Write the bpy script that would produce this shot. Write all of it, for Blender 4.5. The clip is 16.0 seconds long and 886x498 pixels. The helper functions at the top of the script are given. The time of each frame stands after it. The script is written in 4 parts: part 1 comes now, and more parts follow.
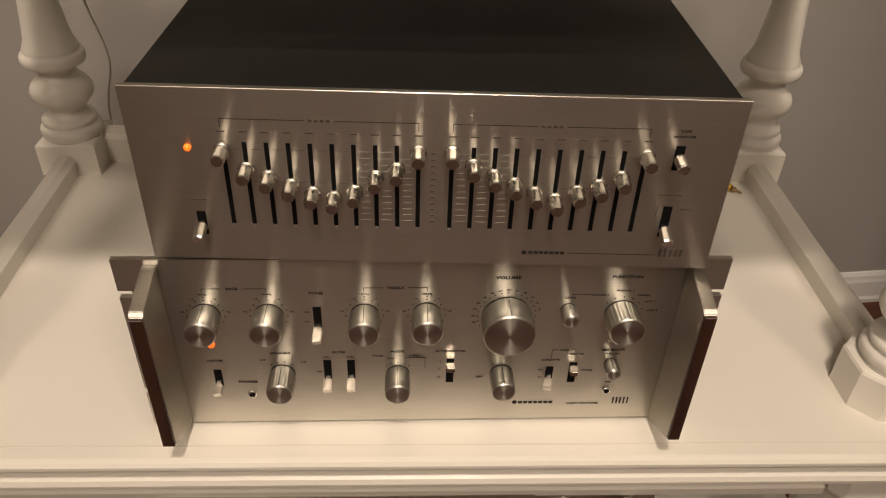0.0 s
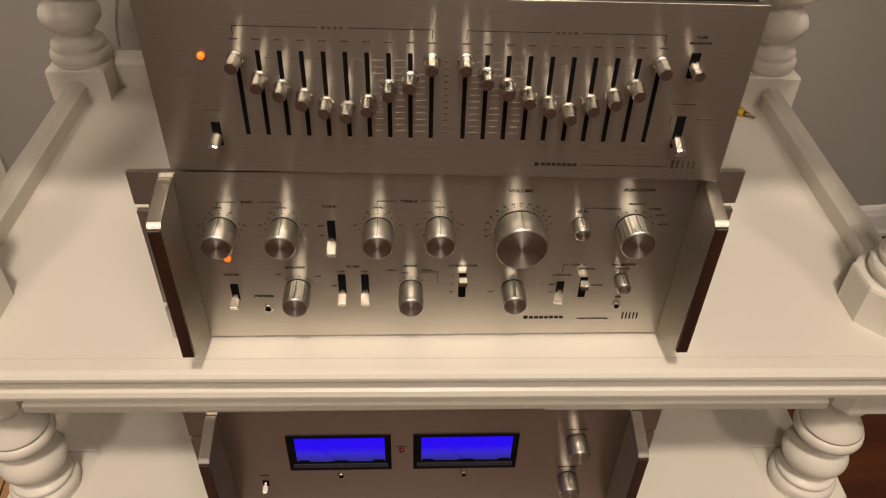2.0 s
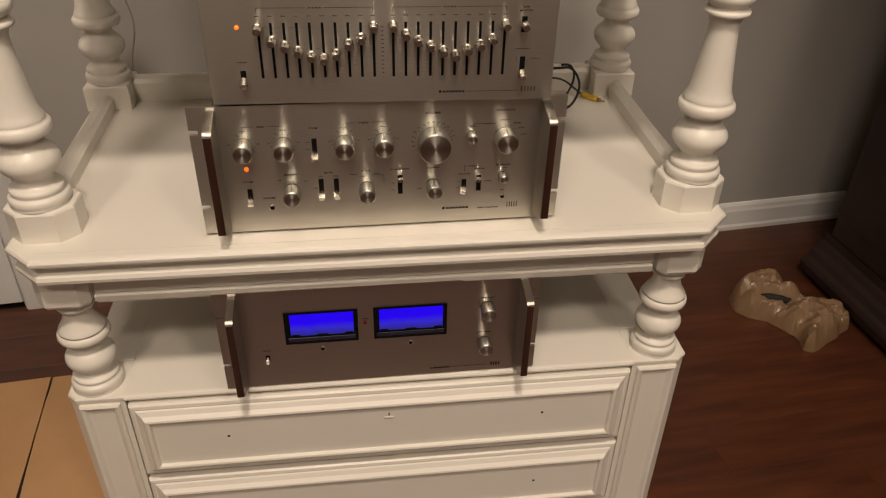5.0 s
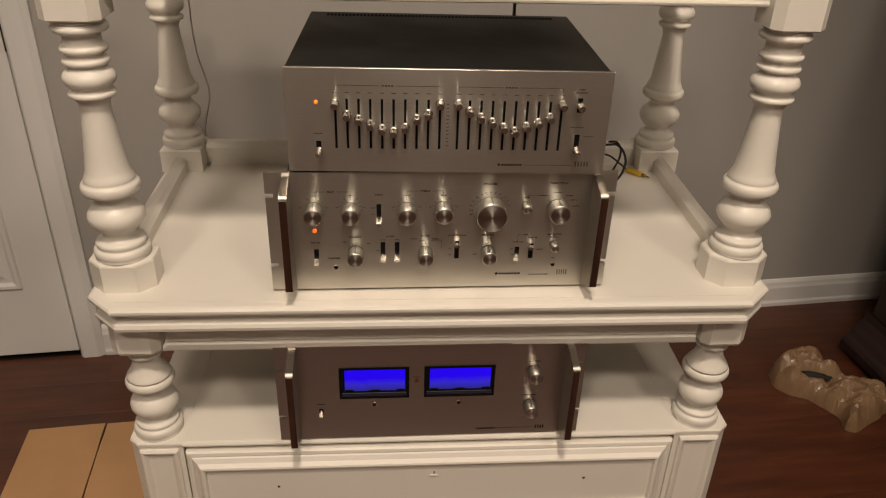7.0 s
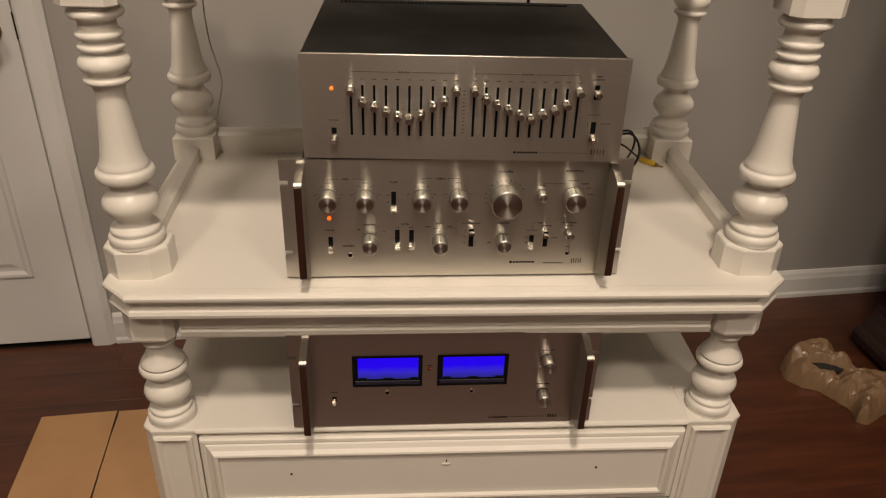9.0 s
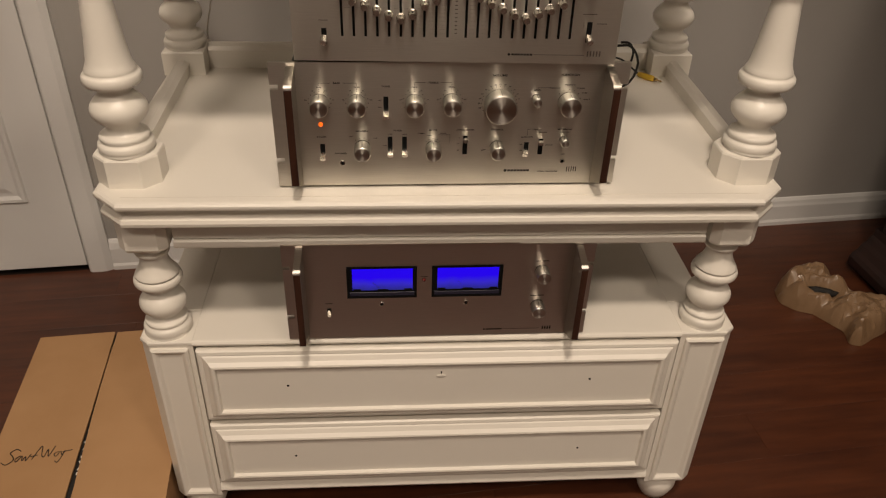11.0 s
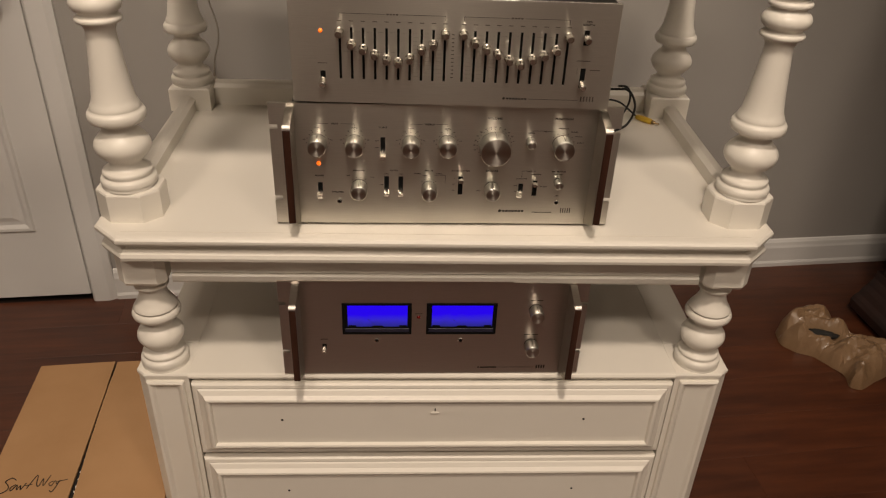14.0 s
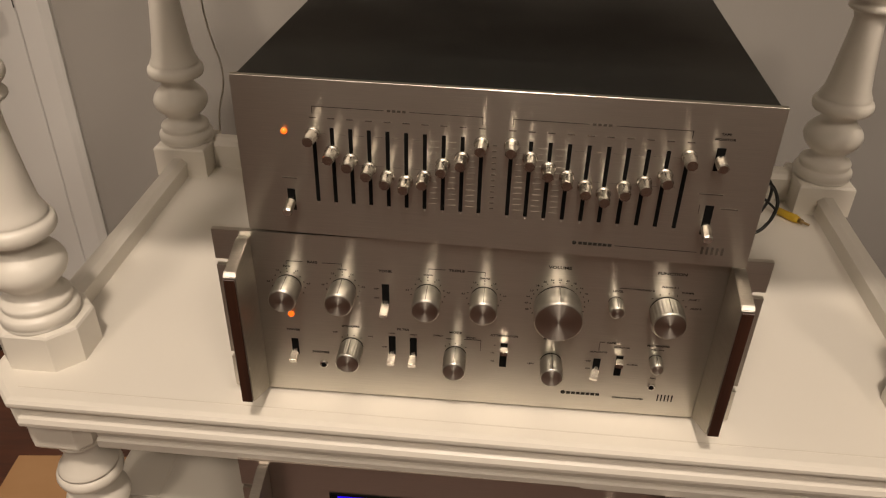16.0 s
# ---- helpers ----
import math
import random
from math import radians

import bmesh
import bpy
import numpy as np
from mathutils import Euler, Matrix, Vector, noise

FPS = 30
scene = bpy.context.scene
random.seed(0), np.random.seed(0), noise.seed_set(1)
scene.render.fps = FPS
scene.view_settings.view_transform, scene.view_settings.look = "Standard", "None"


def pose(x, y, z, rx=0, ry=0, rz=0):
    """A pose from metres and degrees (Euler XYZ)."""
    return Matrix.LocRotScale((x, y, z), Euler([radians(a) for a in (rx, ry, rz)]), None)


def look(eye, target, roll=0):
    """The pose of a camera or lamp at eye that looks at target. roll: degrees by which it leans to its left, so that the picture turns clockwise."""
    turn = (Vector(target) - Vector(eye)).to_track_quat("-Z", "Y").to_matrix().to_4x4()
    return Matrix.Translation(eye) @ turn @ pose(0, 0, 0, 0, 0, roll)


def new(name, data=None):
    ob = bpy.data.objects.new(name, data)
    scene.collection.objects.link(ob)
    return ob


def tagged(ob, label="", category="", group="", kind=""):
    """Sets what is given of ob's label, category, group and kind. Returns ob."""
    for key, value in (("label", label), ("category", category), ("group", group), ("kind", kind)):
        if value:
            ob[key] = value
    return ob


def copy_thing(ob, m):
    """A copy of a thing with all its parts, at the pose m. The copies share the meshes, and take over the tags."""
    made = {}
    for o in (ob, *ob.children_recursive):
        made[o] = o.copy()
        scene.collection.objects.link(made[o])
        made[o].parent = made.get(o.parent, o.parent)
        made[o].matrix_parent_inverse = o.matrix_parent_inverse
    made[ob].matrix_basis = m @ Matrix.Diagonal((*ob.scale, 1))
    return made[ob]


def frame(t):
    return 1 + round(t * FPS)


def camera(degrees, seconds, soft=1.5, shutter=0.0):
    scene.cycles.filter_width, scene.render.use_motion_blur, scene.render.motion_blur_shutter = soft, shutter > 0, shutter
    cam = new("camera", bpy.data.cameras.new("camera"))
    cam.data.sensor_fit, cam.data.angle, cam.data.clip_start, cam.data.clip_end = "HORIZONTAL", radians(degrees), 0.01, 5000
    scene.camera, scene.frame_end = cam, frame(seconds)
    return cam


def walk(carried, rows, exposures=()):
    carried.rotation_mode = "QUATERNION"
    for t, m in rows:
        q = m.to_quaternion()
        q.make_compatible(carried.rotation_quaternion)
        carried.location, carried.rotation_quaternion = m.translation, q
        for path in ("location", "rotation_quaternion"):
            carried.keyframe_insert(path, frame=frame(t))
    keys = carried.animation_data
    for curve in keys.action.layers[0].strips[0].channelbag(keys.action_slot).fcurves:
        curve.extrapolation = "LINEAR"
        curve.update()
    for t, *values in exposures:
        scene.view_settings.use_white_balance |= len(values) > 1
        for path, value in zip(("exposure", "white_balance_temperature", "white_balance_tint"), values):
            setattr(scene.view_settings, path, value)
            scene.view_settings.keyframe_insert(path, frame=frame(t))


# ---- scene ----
cam = camera(59.7, 16.0, 1.2)
PATH = [
    (0, (-0.008, -0.462, 1.265), (0.081, 1.149, 0.084), 2.2),
    (0.5, (-0.001, -0.465, 1.257), (0.074, 1.116, 0.034), 2.0),
    (1, (0.0, -0.47, 1.249), (0.078, 1.059, -0.037), 1.8),
    (1.5, (-0.004, -0.481, 1.247), (0.065, 1.022, -0.07), 1.6),
    (2, (-0.012, -0.481, 1.249), (0.057, 1.041, -0.047), 1.8),
    (2.5, (-0.008, -0.483, 1.261), (0.092, 1.073, 0.009), 2.3),
    (3, (-0.02, -0.507, 1.256), (0.177, 1.048, 0.014), 2.3),
    (3.5, (0.012, -0.623, 1.257), (0.283, 0.908, 0.0), 0.6),
    (3.7, (0.021, -0.662, 1.255), (0.321, 0.851, -0.018), -0.5),
    (5.8, (-0.068, -0.958, 1.319), (0.089, 0.775, 0.332), 2.2),
    (6, (-0.07, -0.949, 1.32), (0.081, 0.792, 0.347), 2.1),
    (6.5, (-0.071, -0.936, 1.32), (0.081, 0.805, 0.347), 2.0),
    (7, (-0.071, -0.944, 1.321), (0.074, 0.798, 0.35), 1.9),
    (7.5, (-0.077, -0.949, 1.321), (0.063, 0.795, 0.351), 2.1),
    (8, (-0.08, -0.944, 1.319), (0.059, 0.796, 0.344), 2.0),
    (8.5, (-0.084, -0.944, 1.317), (0.05, 0.792, 0.334), 2.0),
    (9, (-0.083, -0.943, 1.314), (0.047, 0.791, 0.324), 1.9),
    (9.5, (-0.077, -0.938, 1.311), (0.051, 0.787, 0.307), 1.8),
    (10, (-0.076, -0.949, 1.289), (0.047, 0.744, 0.231), 2.0),
    (10.2, (-0.075, -0.959, 1.268), (0.046, 0.715, 0.181), 1.8),
    (12.5, (-0.074, -0.964, 1.267), (0.069, 0.685, 0.143), 2.2),
    (13, (-0.069, -0.963, 1.27), (0.072, 0.693, 0.158), 2.2),
    (13.5, (-0.069, -0.967, 1.278), (0.064, 0.71, 0.196), 2.3),
    (14, (-0.055, -0.97, 1.283), (0.053, 0.733, 0.238), 2.4),
    (14.5, (-0.062, -0.834, 1.279), (0.063, 0.883, 0.261), 2.2),
    (15, (-0.074, -0.693, 1.281), (0.06, 1.03, 0.274), 1.8),
    (15.5, (-0.003, -0.611, 1.284), (-0.023, 1.115, 0.274), 2.0),
    (16, (0.015, -0.544, 1.26), (-0.122, 1.132, 0.177), 1.3),
]
walk(cam, [(t, look(eye, target, roll)) for t, eye, target, roll in PATH], exposures=[(0, 0.04), (1.2, 0.0), (3.2, 0.04), (6, -0.04), (14.5, -0.04), (15.4, -0.05), (16, 0.02)])


# ---- world and light ----
world = bpy.data.worlds.new("night_room")
scene.world = world
world.use_nodes = True
world.node_tree.nodes["Background"].inputs[0].default_value = (1.0, 0.84, 0.66, 1)
world.node_tree.nodes["Background"].inputs[1].default_value = 0.008
scene.view_settings.exposure = 0.0


WARM = (1.0, 0.825, 0.665)


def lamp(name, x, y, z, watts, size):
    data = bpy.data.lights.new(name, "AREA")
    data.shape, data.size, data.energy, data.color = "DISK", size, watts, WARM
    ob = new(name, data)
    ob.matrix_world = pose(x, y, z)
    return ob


def downlight(name, x, y, z, watts, cone, blend, target):
    """A spot light with a soft-edged cone, for a source that is not seen."""
    data = bpy.data.lights.new(name, "SPOT")
    data.energy, data.color, data.shadow_soft_size = watts, WARM, 0.19
    data.spot_size, data.spot_blend = radians(cone), blend
    ob = new(name, data)
    ob.matrix_world = Matrix.Translation((x, y, z)) @ (Vector(target) - Vector((x, y, z))).to_track_quat("-Z", "Y").to_matrix().to_4x4()
    return ob


# Unseen lights high overhead: two spots on the stand, placed by shadow edges.
# Narrow cone aimed high: its edge stands in for a shadow on lower parts.
downlight("ceiling_bulb", 0.06, -3.40, 4.67, 250, 20, 0.35, (0.0, 0.0, 1.88))
downlight("ceiling_bulb", 0.02, -1.86, 4.67, 435, 40, 0.8, (0.0, 0.22, 0.60))
# Wide fill lights added in place of light bouncing about the room.
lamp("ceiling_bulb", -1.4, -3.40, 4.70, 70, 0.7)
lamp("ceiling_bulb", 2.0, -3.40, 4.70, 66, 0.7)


# ---- materials ----
class Nodes:
    """Short hand for a Principled material."""

    def __init__(self, name):
        self.mat = bpy.data.materials.new(name)
        self.mat.use_nodes = True
        self.tree = self.mat.node_tree
        self.bsdf = self.tree.nodes["Principled BSDF"]

    def link(self, a, b):
        self.tree.links.new(a, b)

    def coords(self, scale=(1, 1, 1), kind="Object"):
        tc = self.tree.nodes.new("ShaderNodeTexCoord")
        mp = self.tree.nodes.new("ShaderNodeMapping")
        mp.inputs["Scale"].default_value = scale
        self.link(tc.outputs[kind], mp.inputs["Vector"])
        return mp.outputs["Vector"]

    def noise(self, scale, detail=4.0, stretch=(1, 1, 1), rough=0.55):
        n = self.tree.nodes.new("ShaderNodeTexNoise")
        n.inputs["Scale"].default_value = scale
        n.inputs["Detail"].default_value = detail
        n.inputs["Roughness"].default_value = rough
        self.link(self.coords(stretch), n.inputs["Vector"])
        return n.outputs["Fac"]

    def ramp(self, fac, stops):
        r = self.tree.nodes.new("ShaderNodeValToRGB")
        el = r.color_ramp.elements
        el[0].position, el[0].color = stops[0][0], (*stops[0][1], 1)
        el[1].position, el[1].color = stops[-1][0], (*stops[-1][1], 1)
        for p, c in stops[1:-1]:
            e = el.new(p)
            e.color = (*c, 1)
        self.link(fac, r.inputs["Fac"])
        return r.outputs["Color"]

    def span(self, fac, lo, hi):
        m = self.tree.nodes.new("ShaderNodeMapRange")
        m.inputs["From Min"].default_value, m.inputs["From Max"].default_value = 0.25, 0.75
        m.inputs["To Min"].default_value, m.inputs["To Max"].default_value = lo, hi
        self.link(fac, m.inputs["Value"])
        return m.outputs["Result"]

    def bump(self, fac, strength, distance):
        b = self.tree.nodes.new("ShaderNodeBump")
        b.inputs["Strength"].default_value = strength
        b.inputs["Distance"].default_value = distance
        self.link(fac, b.inputs["Height"])
        self.link(b.outputs["Normal"], self.bsdf.inputs["Normal"])

    def mix(self, fac, a, b, mode="MIX"):
        m = self.tree.nodes.new("ShaderNodeMix")
        m.data_type, m.blend_type = "RGBA", mode
        for socket, value in ((m.inputs[0], fac), (m.inputs[6], a), (m.inputs[7], b)):
            if hasattr(value, "is_output"):
                self.link(value, socket)
            else:
                socket.default_value = value if not isinstance(value, tuple) else (*value, 1)
        return m.outputs[2]

    def set(self, **values):
        for key, value in values.items():
            socket = self.bsdf.inputs[key.replace("_", " ")]
            if hasattr(value, "is_output"):
                self.link(value, socket)
            else:
                socket.default_value = (*value, 1) if isinstance(value, tuple) else value
        return self


def painted(name, light, dark, rough, scale=3.0, bump=0.15, fine=160.0):
    n = Nodes(name)
    n.set(Base_Color=n.ramp(n.noise(scale, 5), [(0.3, dark), (0.7, light)]))
    n.set(Roughness=n.span(n.noise(9.0, 5), rough - 0.06, rough + 0.08))
    n.bump(n.noise(fine, 3), bump, 0.0006)
    return n.mat


def brushed(name, colour, along, across, lines="x", fine=1.22):
    """Metal with fine lines along an axis, or round a knob: reflections stay crisp along the lines and draw out across them."""
    n = Nodes(name)
    grain = n.noise(60.0, 6, (0.4, 1, 40) if lines == "x" else (1, 1, 30), 0.75)
    tint = n.ramp(grain, [(0.3, tuple(c * 0.80 for c in colour)), (0.7, colour)])
    if lines == "round":
        t = n.tree.nodes.new("ShaderNodeTangent")
        t.direction_type, t.axis = "RADIAL", "Z"
    else:
        t = n.tree.nodes.new("ShaderNodeCombineXYZ")
        t.inputs["xyz".index(lines)].default_value = 1.0
    lobes = []
    for kind, a, c in (("BECKMANN", along * 0.8, across * fine), ("GGX", along, across)):
        g = n.tree.nodes.new("ShaderNodeBsdfAnisotropic")
        g.distribution = kind
        n.link(tint, g.inputs["Color"])
        g.inputs["Roughness"].default_value = (a * c) ** 0.25
        g.inputs["Anisotropy"].default_value = 1 - math.sqrt(a / c)
        n.link(t.outputs[0], g.inputs["Tangent"])
        lobes.append(g)
    mix = n.tree.nodes.new("ShaderNodeMixShader")
    mix.inputs[0].default_value = 0.48
    n.link(lobes[0].outputs[0], mix.inputs[1])
    n.link(lobes[1].outputs[0], mix.inputs[2])
    n.link(mix.outputs[0], n.tree.nodes["Material Output"].inputs["Surface"])
    return n.mat


def turned_face(name, colour, rough):
    """The lathe-turned end of a knob: rings about local z, which spread light into a radial glint."""
    n = Nodes(name)
    tc = n.tree.nodes.new("ShaderNodeTexCoord")
    flat = n.tree.nodes.new("ShaderNodeVectorMath")
    flat.operation = "MULTIPLY"
    flat.inputs[1].default_value = (1, 1, 0)
    n.link(tc.outputs["Object"], flat.inputs[0])
    ln = n.tree.nodes.new("ShaderNodeVectorMath")
    ln.operation = "LENGTH"
    n.link(flat.outputs[0], ln.inputs[0])
    rings = n.tree.nodes.new("ShaderNodeTexNoise")
    rings.noise_dimensions = "1D"
    rings.inputs["Scale"].default_value = 2600.0
    n.link(ln.outputs["Value"], rings.inputs["W"])
    tv = n.tree.nodes.new("ShaderNodeVectorTransform")
    tv.vector_type, tv.convert_from, tv.convert_to = "VECTOR", "OBJECT", "WORLD"
    n.link(flat.outputs[0], tv.inputs[0])
    n.link(tv.outputs[0], n.bsdf.inputs["Tangent"])
    n.set(Base_Color=n.ramp(rings.outputs["Fac"], [(0.3, tuple(c * 0.85 for c in colour)), (0.7, colour)]), Metallic=1.0, Roughness=rough, Anisotropic=0.93)
    return n.mat


def plain(name, colour, rough=0.5, metal=0.0, glow=None, coat=0.0):
    n = Nodes(name)
    n.set(Base_Color=colour, Roughness=rough, Metallic=metal)
    if coat:
        n.set(Coat_Weight=coat, Coat_Roughness=0.1)
    if glow:
        n.set(Emission_Color=glow[0], Emission_Strength=glow[1])
    return n.mat


def wood(name, dark, light, rough, scale, stretch, coat=0.0):
    n = Nodes(name)
    grain = n.noise(scale, 8, stretch, 0.62)
    info = n.tree.nodes.new("ShaderNodeObjectInfo")
    vary = n.ramp(info.outputs["Random"], [(0.0, (0.92, 0.91, 0.91)), (1.0, (1.08, 1.06, 1.05))])
    n.set(Base_Color=n.mix(1.0, n.ramp(grain, [(0.28, dark), (0.75, light)]), vary, "MULTIPLY"))
    n.set(Roughness=n.span(n.noise(5.0, 4), rough - 0.06, rough + 0.1))
    if coat:
        n.set(Coat_Weight=coat, Coat_Roughness=0.25)
    n.bump(grain, 0.12, 0.0008)
    return n.mat


PAINT = painted("cream_paint", (0.81, 0.775, 0.702), (0.775, 0.736, 0.66), 0.36, 2.5, 0.10)
WALL = painted("grey_wall_paint", (0.375, 0.358, 0.333), (0.355, 0.338, 0.313), 0.75, 1.6, 0.25, 240.0)
SIDE = painted("white_ceiling_paint", (0.82, 0.80, 0.75), (0.78, 0.76, 0.71), 0.8, 1.6, 0.2)
TRIM = painted("white_trim_paint", (0.76, 0.755, 0.735), (0.73, 0.72, 0.70), 0.38, 3.0, 0.10)
PLANK = wood("dark_cherry_floor", (0.042, 0.0120, 0.0054), (0.112, 0.0335, 0.0125), 0.40, 3.2, (1, 9, 1), 0.12)
UNDER = plain("dark_subfloor", (0.02, 0.012, 0.008), 0.9)
STEEL = brushed("brushed_aluminium", (0.70, 0.67, 0.605), 0.075, 0.190, "x", 1.65)
# STEEL again, darker and browner: shade and floor reflection put into the colour.
SHADED_STEEL = brushed("shaded_brushed_aluminium", (0.62, 0.56, 0.51), 0.075, 0.145, "x", 1.65)
SIDEPLATE = brushed("satin_aluminium", (0.56, 0.535, 0.485), 0.17, 0.27, "y")
KNOB = brushed("machined_knob_side", (0.80, 0.79, 0.735), 0.14, 0.18, "round")
FACE = turned_face("turned_knob_face", (0.60, 0.57, 0.52), 0.36)
CHROME = plain("polished_metal", (0.86, 0.84, 0.80), 0.16, 1.0)
SATIN = plain("satin_lever_metal", (0.64, 0.61, 0.555), 0.27, 1.0)


def dusty_black():
    """Black crackle paint with thin dust and a few hairline scratches."""
    n = Nodes("black_wrinkle_paint")
    dust = n.ramp(n.noise(420.0, 2), [(0.66, (0.0, 0.0, 0.0)), (0.76, (1.0, 1.0, 1.0))])
    film = n.ramp(n.noise(5.0, 5), [(0.45, (0.0, 0.0, 0.0)), (0.8, (0.5, 0.5, 0.5))])
    base = n.mix(film, (0.007, 0.0073, 0.0066), (0.017, 0.017, 0.0152))
    n.set(Base_Color=n.mix(dust, base, (0.085, 0.082, 0.072)), Roughness=n.span(n.noise(7.0, 4), 0.36, 0.52))
    n.set(Specular_IOR_Level=0.36)
    n.bump(n.noise(900.0, 3), 0.45, 0.0006)
    return n.mat


BLACK = dusty_black()
PIT = plain("black_opening", (0.004, 0.004, 0.004), 0.9)
PIT.node_tree.nodes["Principled BSDF"].inputs["Specular IOR Level"].default_value = 0.1
INK = plain("dark_print", (0.022, 0.019, 0.016), 0.7)
INK.node_tree.nodes["Principled BSDF"].inputs["Specular IOR Level"].default_value = 0.25
PALE = plain("pale_print", (0.70, 0.66, 0.60), 0.5)
ROSE = wood("dark_rosewood", (0.020, 0.008, 0.005), (0.060, 0.024, 0.014), 0.32, 40.0, (4, 4, 0.25))
DARKWOOD = wood("dark_mahogany", (0.008, 0.003, 0.002), (0.026, 0.008, 0.005), 0.52, 9.0, (1, 1, 0.2))
AMBER = plain("amber_lens", (0.9, 0.25, 0.03), 0.3, 0.0, ((1.0, 0.13, 0.008), 1.3))
REDLENS = plain("dark_red_lens", (0.12, 0.008, 0.006), 0.2)
BRASS = plain("aged_brass", (0.30, 0.21, 0.10), 0.4, 1.0)
RUBBER = plain("black_rubber", (0.012, 0.012, 0.012), 0.5)
YELLOW = plain("yellow_plastic", (0.62, 0.40, 0.03), 0.4)
WIREWHITE = plain("white_cord", (0.55, 0.52, 0.46), 0.5)
HOLE = plain("dark_hole", (0.014, 0.012, 0.010), 0.8)


def cardboard():
    n = Nodes("brown_cardboard")
    broad = n.noise(4.0, 5)
    flute = n.noise(60.0, 3, (1, 0.06, 1))
    col = n.ramp(broad, [(0.3, (0.37, 0.208, 0.092)), (0.7, (0.45, 0.265, 0.128))])
    n.set(Base_Color=col, Roughness=0.82)
    n.bump(flute, 0.25, 0.0008)
    return n.mat


CARD = cardboard()


def meter_glass():
    """A lit meter dial: blue lamp behind the scale, brightest at the top edge."""
    n = Nodes("blue_lit_dial")
    tc = n.tree.nodes.new("ShaderNodeTexCoord")
    sep = n.tree.nodes.new("ShaderNodeSeparateXYZ")
    n.link(tc.outputs["Generated"], sep.inputs[0])
    add = n.tree.nodes.new("ShaderNodeMath")
    add.operation = "MULTIPLY_ADD"
    add.inputs[1].default_value, add.inputs[2].default_value = 0.25, -0.12
    n.link(n.noise(40.0, 3), add.inputs[0])
    tot = n.tree.nodes.new("ShaderNodeMath")
    tot.operation = "ADD"
    n.link(sep.outputs[2], tot.inputs[0])
    n.link(add.outputs[0], tot.inputs[1])
    col = n.ramp(tot.outputs[0], [(0.0, (0.02, 0.02, 0.18)), (0.32, (0.034, 0.02, 0.56)), (0.6, (0.018, 0.0, 0.84)), (1.0, (0.016, 0.0, 0.88))])
    n.set(Base_Color=(0.004, 0.004, 0.02), Roughness=0.25, Specular_IOR_Level=0.15, Emission_Color=col, Emission_Strength=1.0)
    return n.mat


DIAL = meter_glass()


def bag_plastic():
    n = Nodes("tan_plastic_film")
    f = n.noise(14.0, 4)
    n.set(Base_Color=n.ramp(f, [(0.3, (0.215, 0.130, 0.068)), (0.7, (0.290, 0.186, 0.106))]), Roughness=0.29, Transmission_Weight=0.10)
    n.bump(n.noise(60.0, 3), 0.35, 0.004)
    return n.mat


BAG = bag_plastic()


# ---- helpers ----
def part(name, bm, material, parent=None, label="", m=None):
    me = bpy.data.meshes.new(name)
    bm.to_mesh(me)
    bm.free()
    me.materials.append(material)
    ob = new(name, me)
    if parent:
        ob.parent = parent
    if m is not None:
        ob.matrix_basis = m
    if label:
        ob["label"] = label
    return ob


def again(ob, parent, m):
    """The same mesh once more, with its own parts, elsewhere."""
    c = copy_thing(ob, m)
    c.parent = parent
    return c


def box(x0, x1, y0, y1, z0, z1, bevel=0.0, seg=2, bm=None):
    b = bm or bmesh.new()
    vs = bmesh.ops.create_cube(b, size=1)["verts"]
    for v in vs:
        v.co = Vector(((x0 + x1) / 2 + v.co.x * (x1 - x0), (y0 + y1) / 2 + v.co.y * (y1 - y0), (z0 + z1) / 2 + v.co.z * (z1 - z0)))
    if bevel:
        es = list({e for v in vs for e in v.link_edges})
        bmesh.ops.bevel(b, geom=es, offset=bevel, segments=seg, affect="EDGES", clamp_overlap=True)
    return b


def soften(b, sharp=32):
    for f in b.faces:
        f.smooth = True
    for e in b.edges:
        if len(e.link_faces) == 2 and e.calc_face_angle(0) > radians(sharp):
            e.smooth = False
    return b


def lathe(profile, seg=40, bm=None, sharp=50, smooth=True):
    """Turned about z from (radius, z) pairs, bottom to top."""
    b = bm or bmesh.new()
    rings = []
    for r, z in profile:
        rings.append([b.verts.new((r * math.cos(2 * math.pi * k / seg), r * math.sin(2 * math.pi * k / seg), z)) for k in range(seg)])
    for lo, hi in zip(rings, rings[1:]):
        for k in range(seg):
            b.faces.new((lo[k], lo[(k + 1) % seg], hi[(k + 1) % seg], hi[k]))
    b.faces.new(rings[0][::-1])
    b.faces.new(rings[-1])
    return soften(b, sharp) if smooth else b


def bead(z0, z1, r_in, r_out, n=7):
    """A half-round moulding of a turned post, from z0 to z1."""
    return [(r_in + (r_out - r_in) * math.sin(math.pi * k / n) ** 0.75, z0 + (z1 - z0) * (1 - math.cos(math.pi * k / n)) / 2) for k in range(n + 1)]


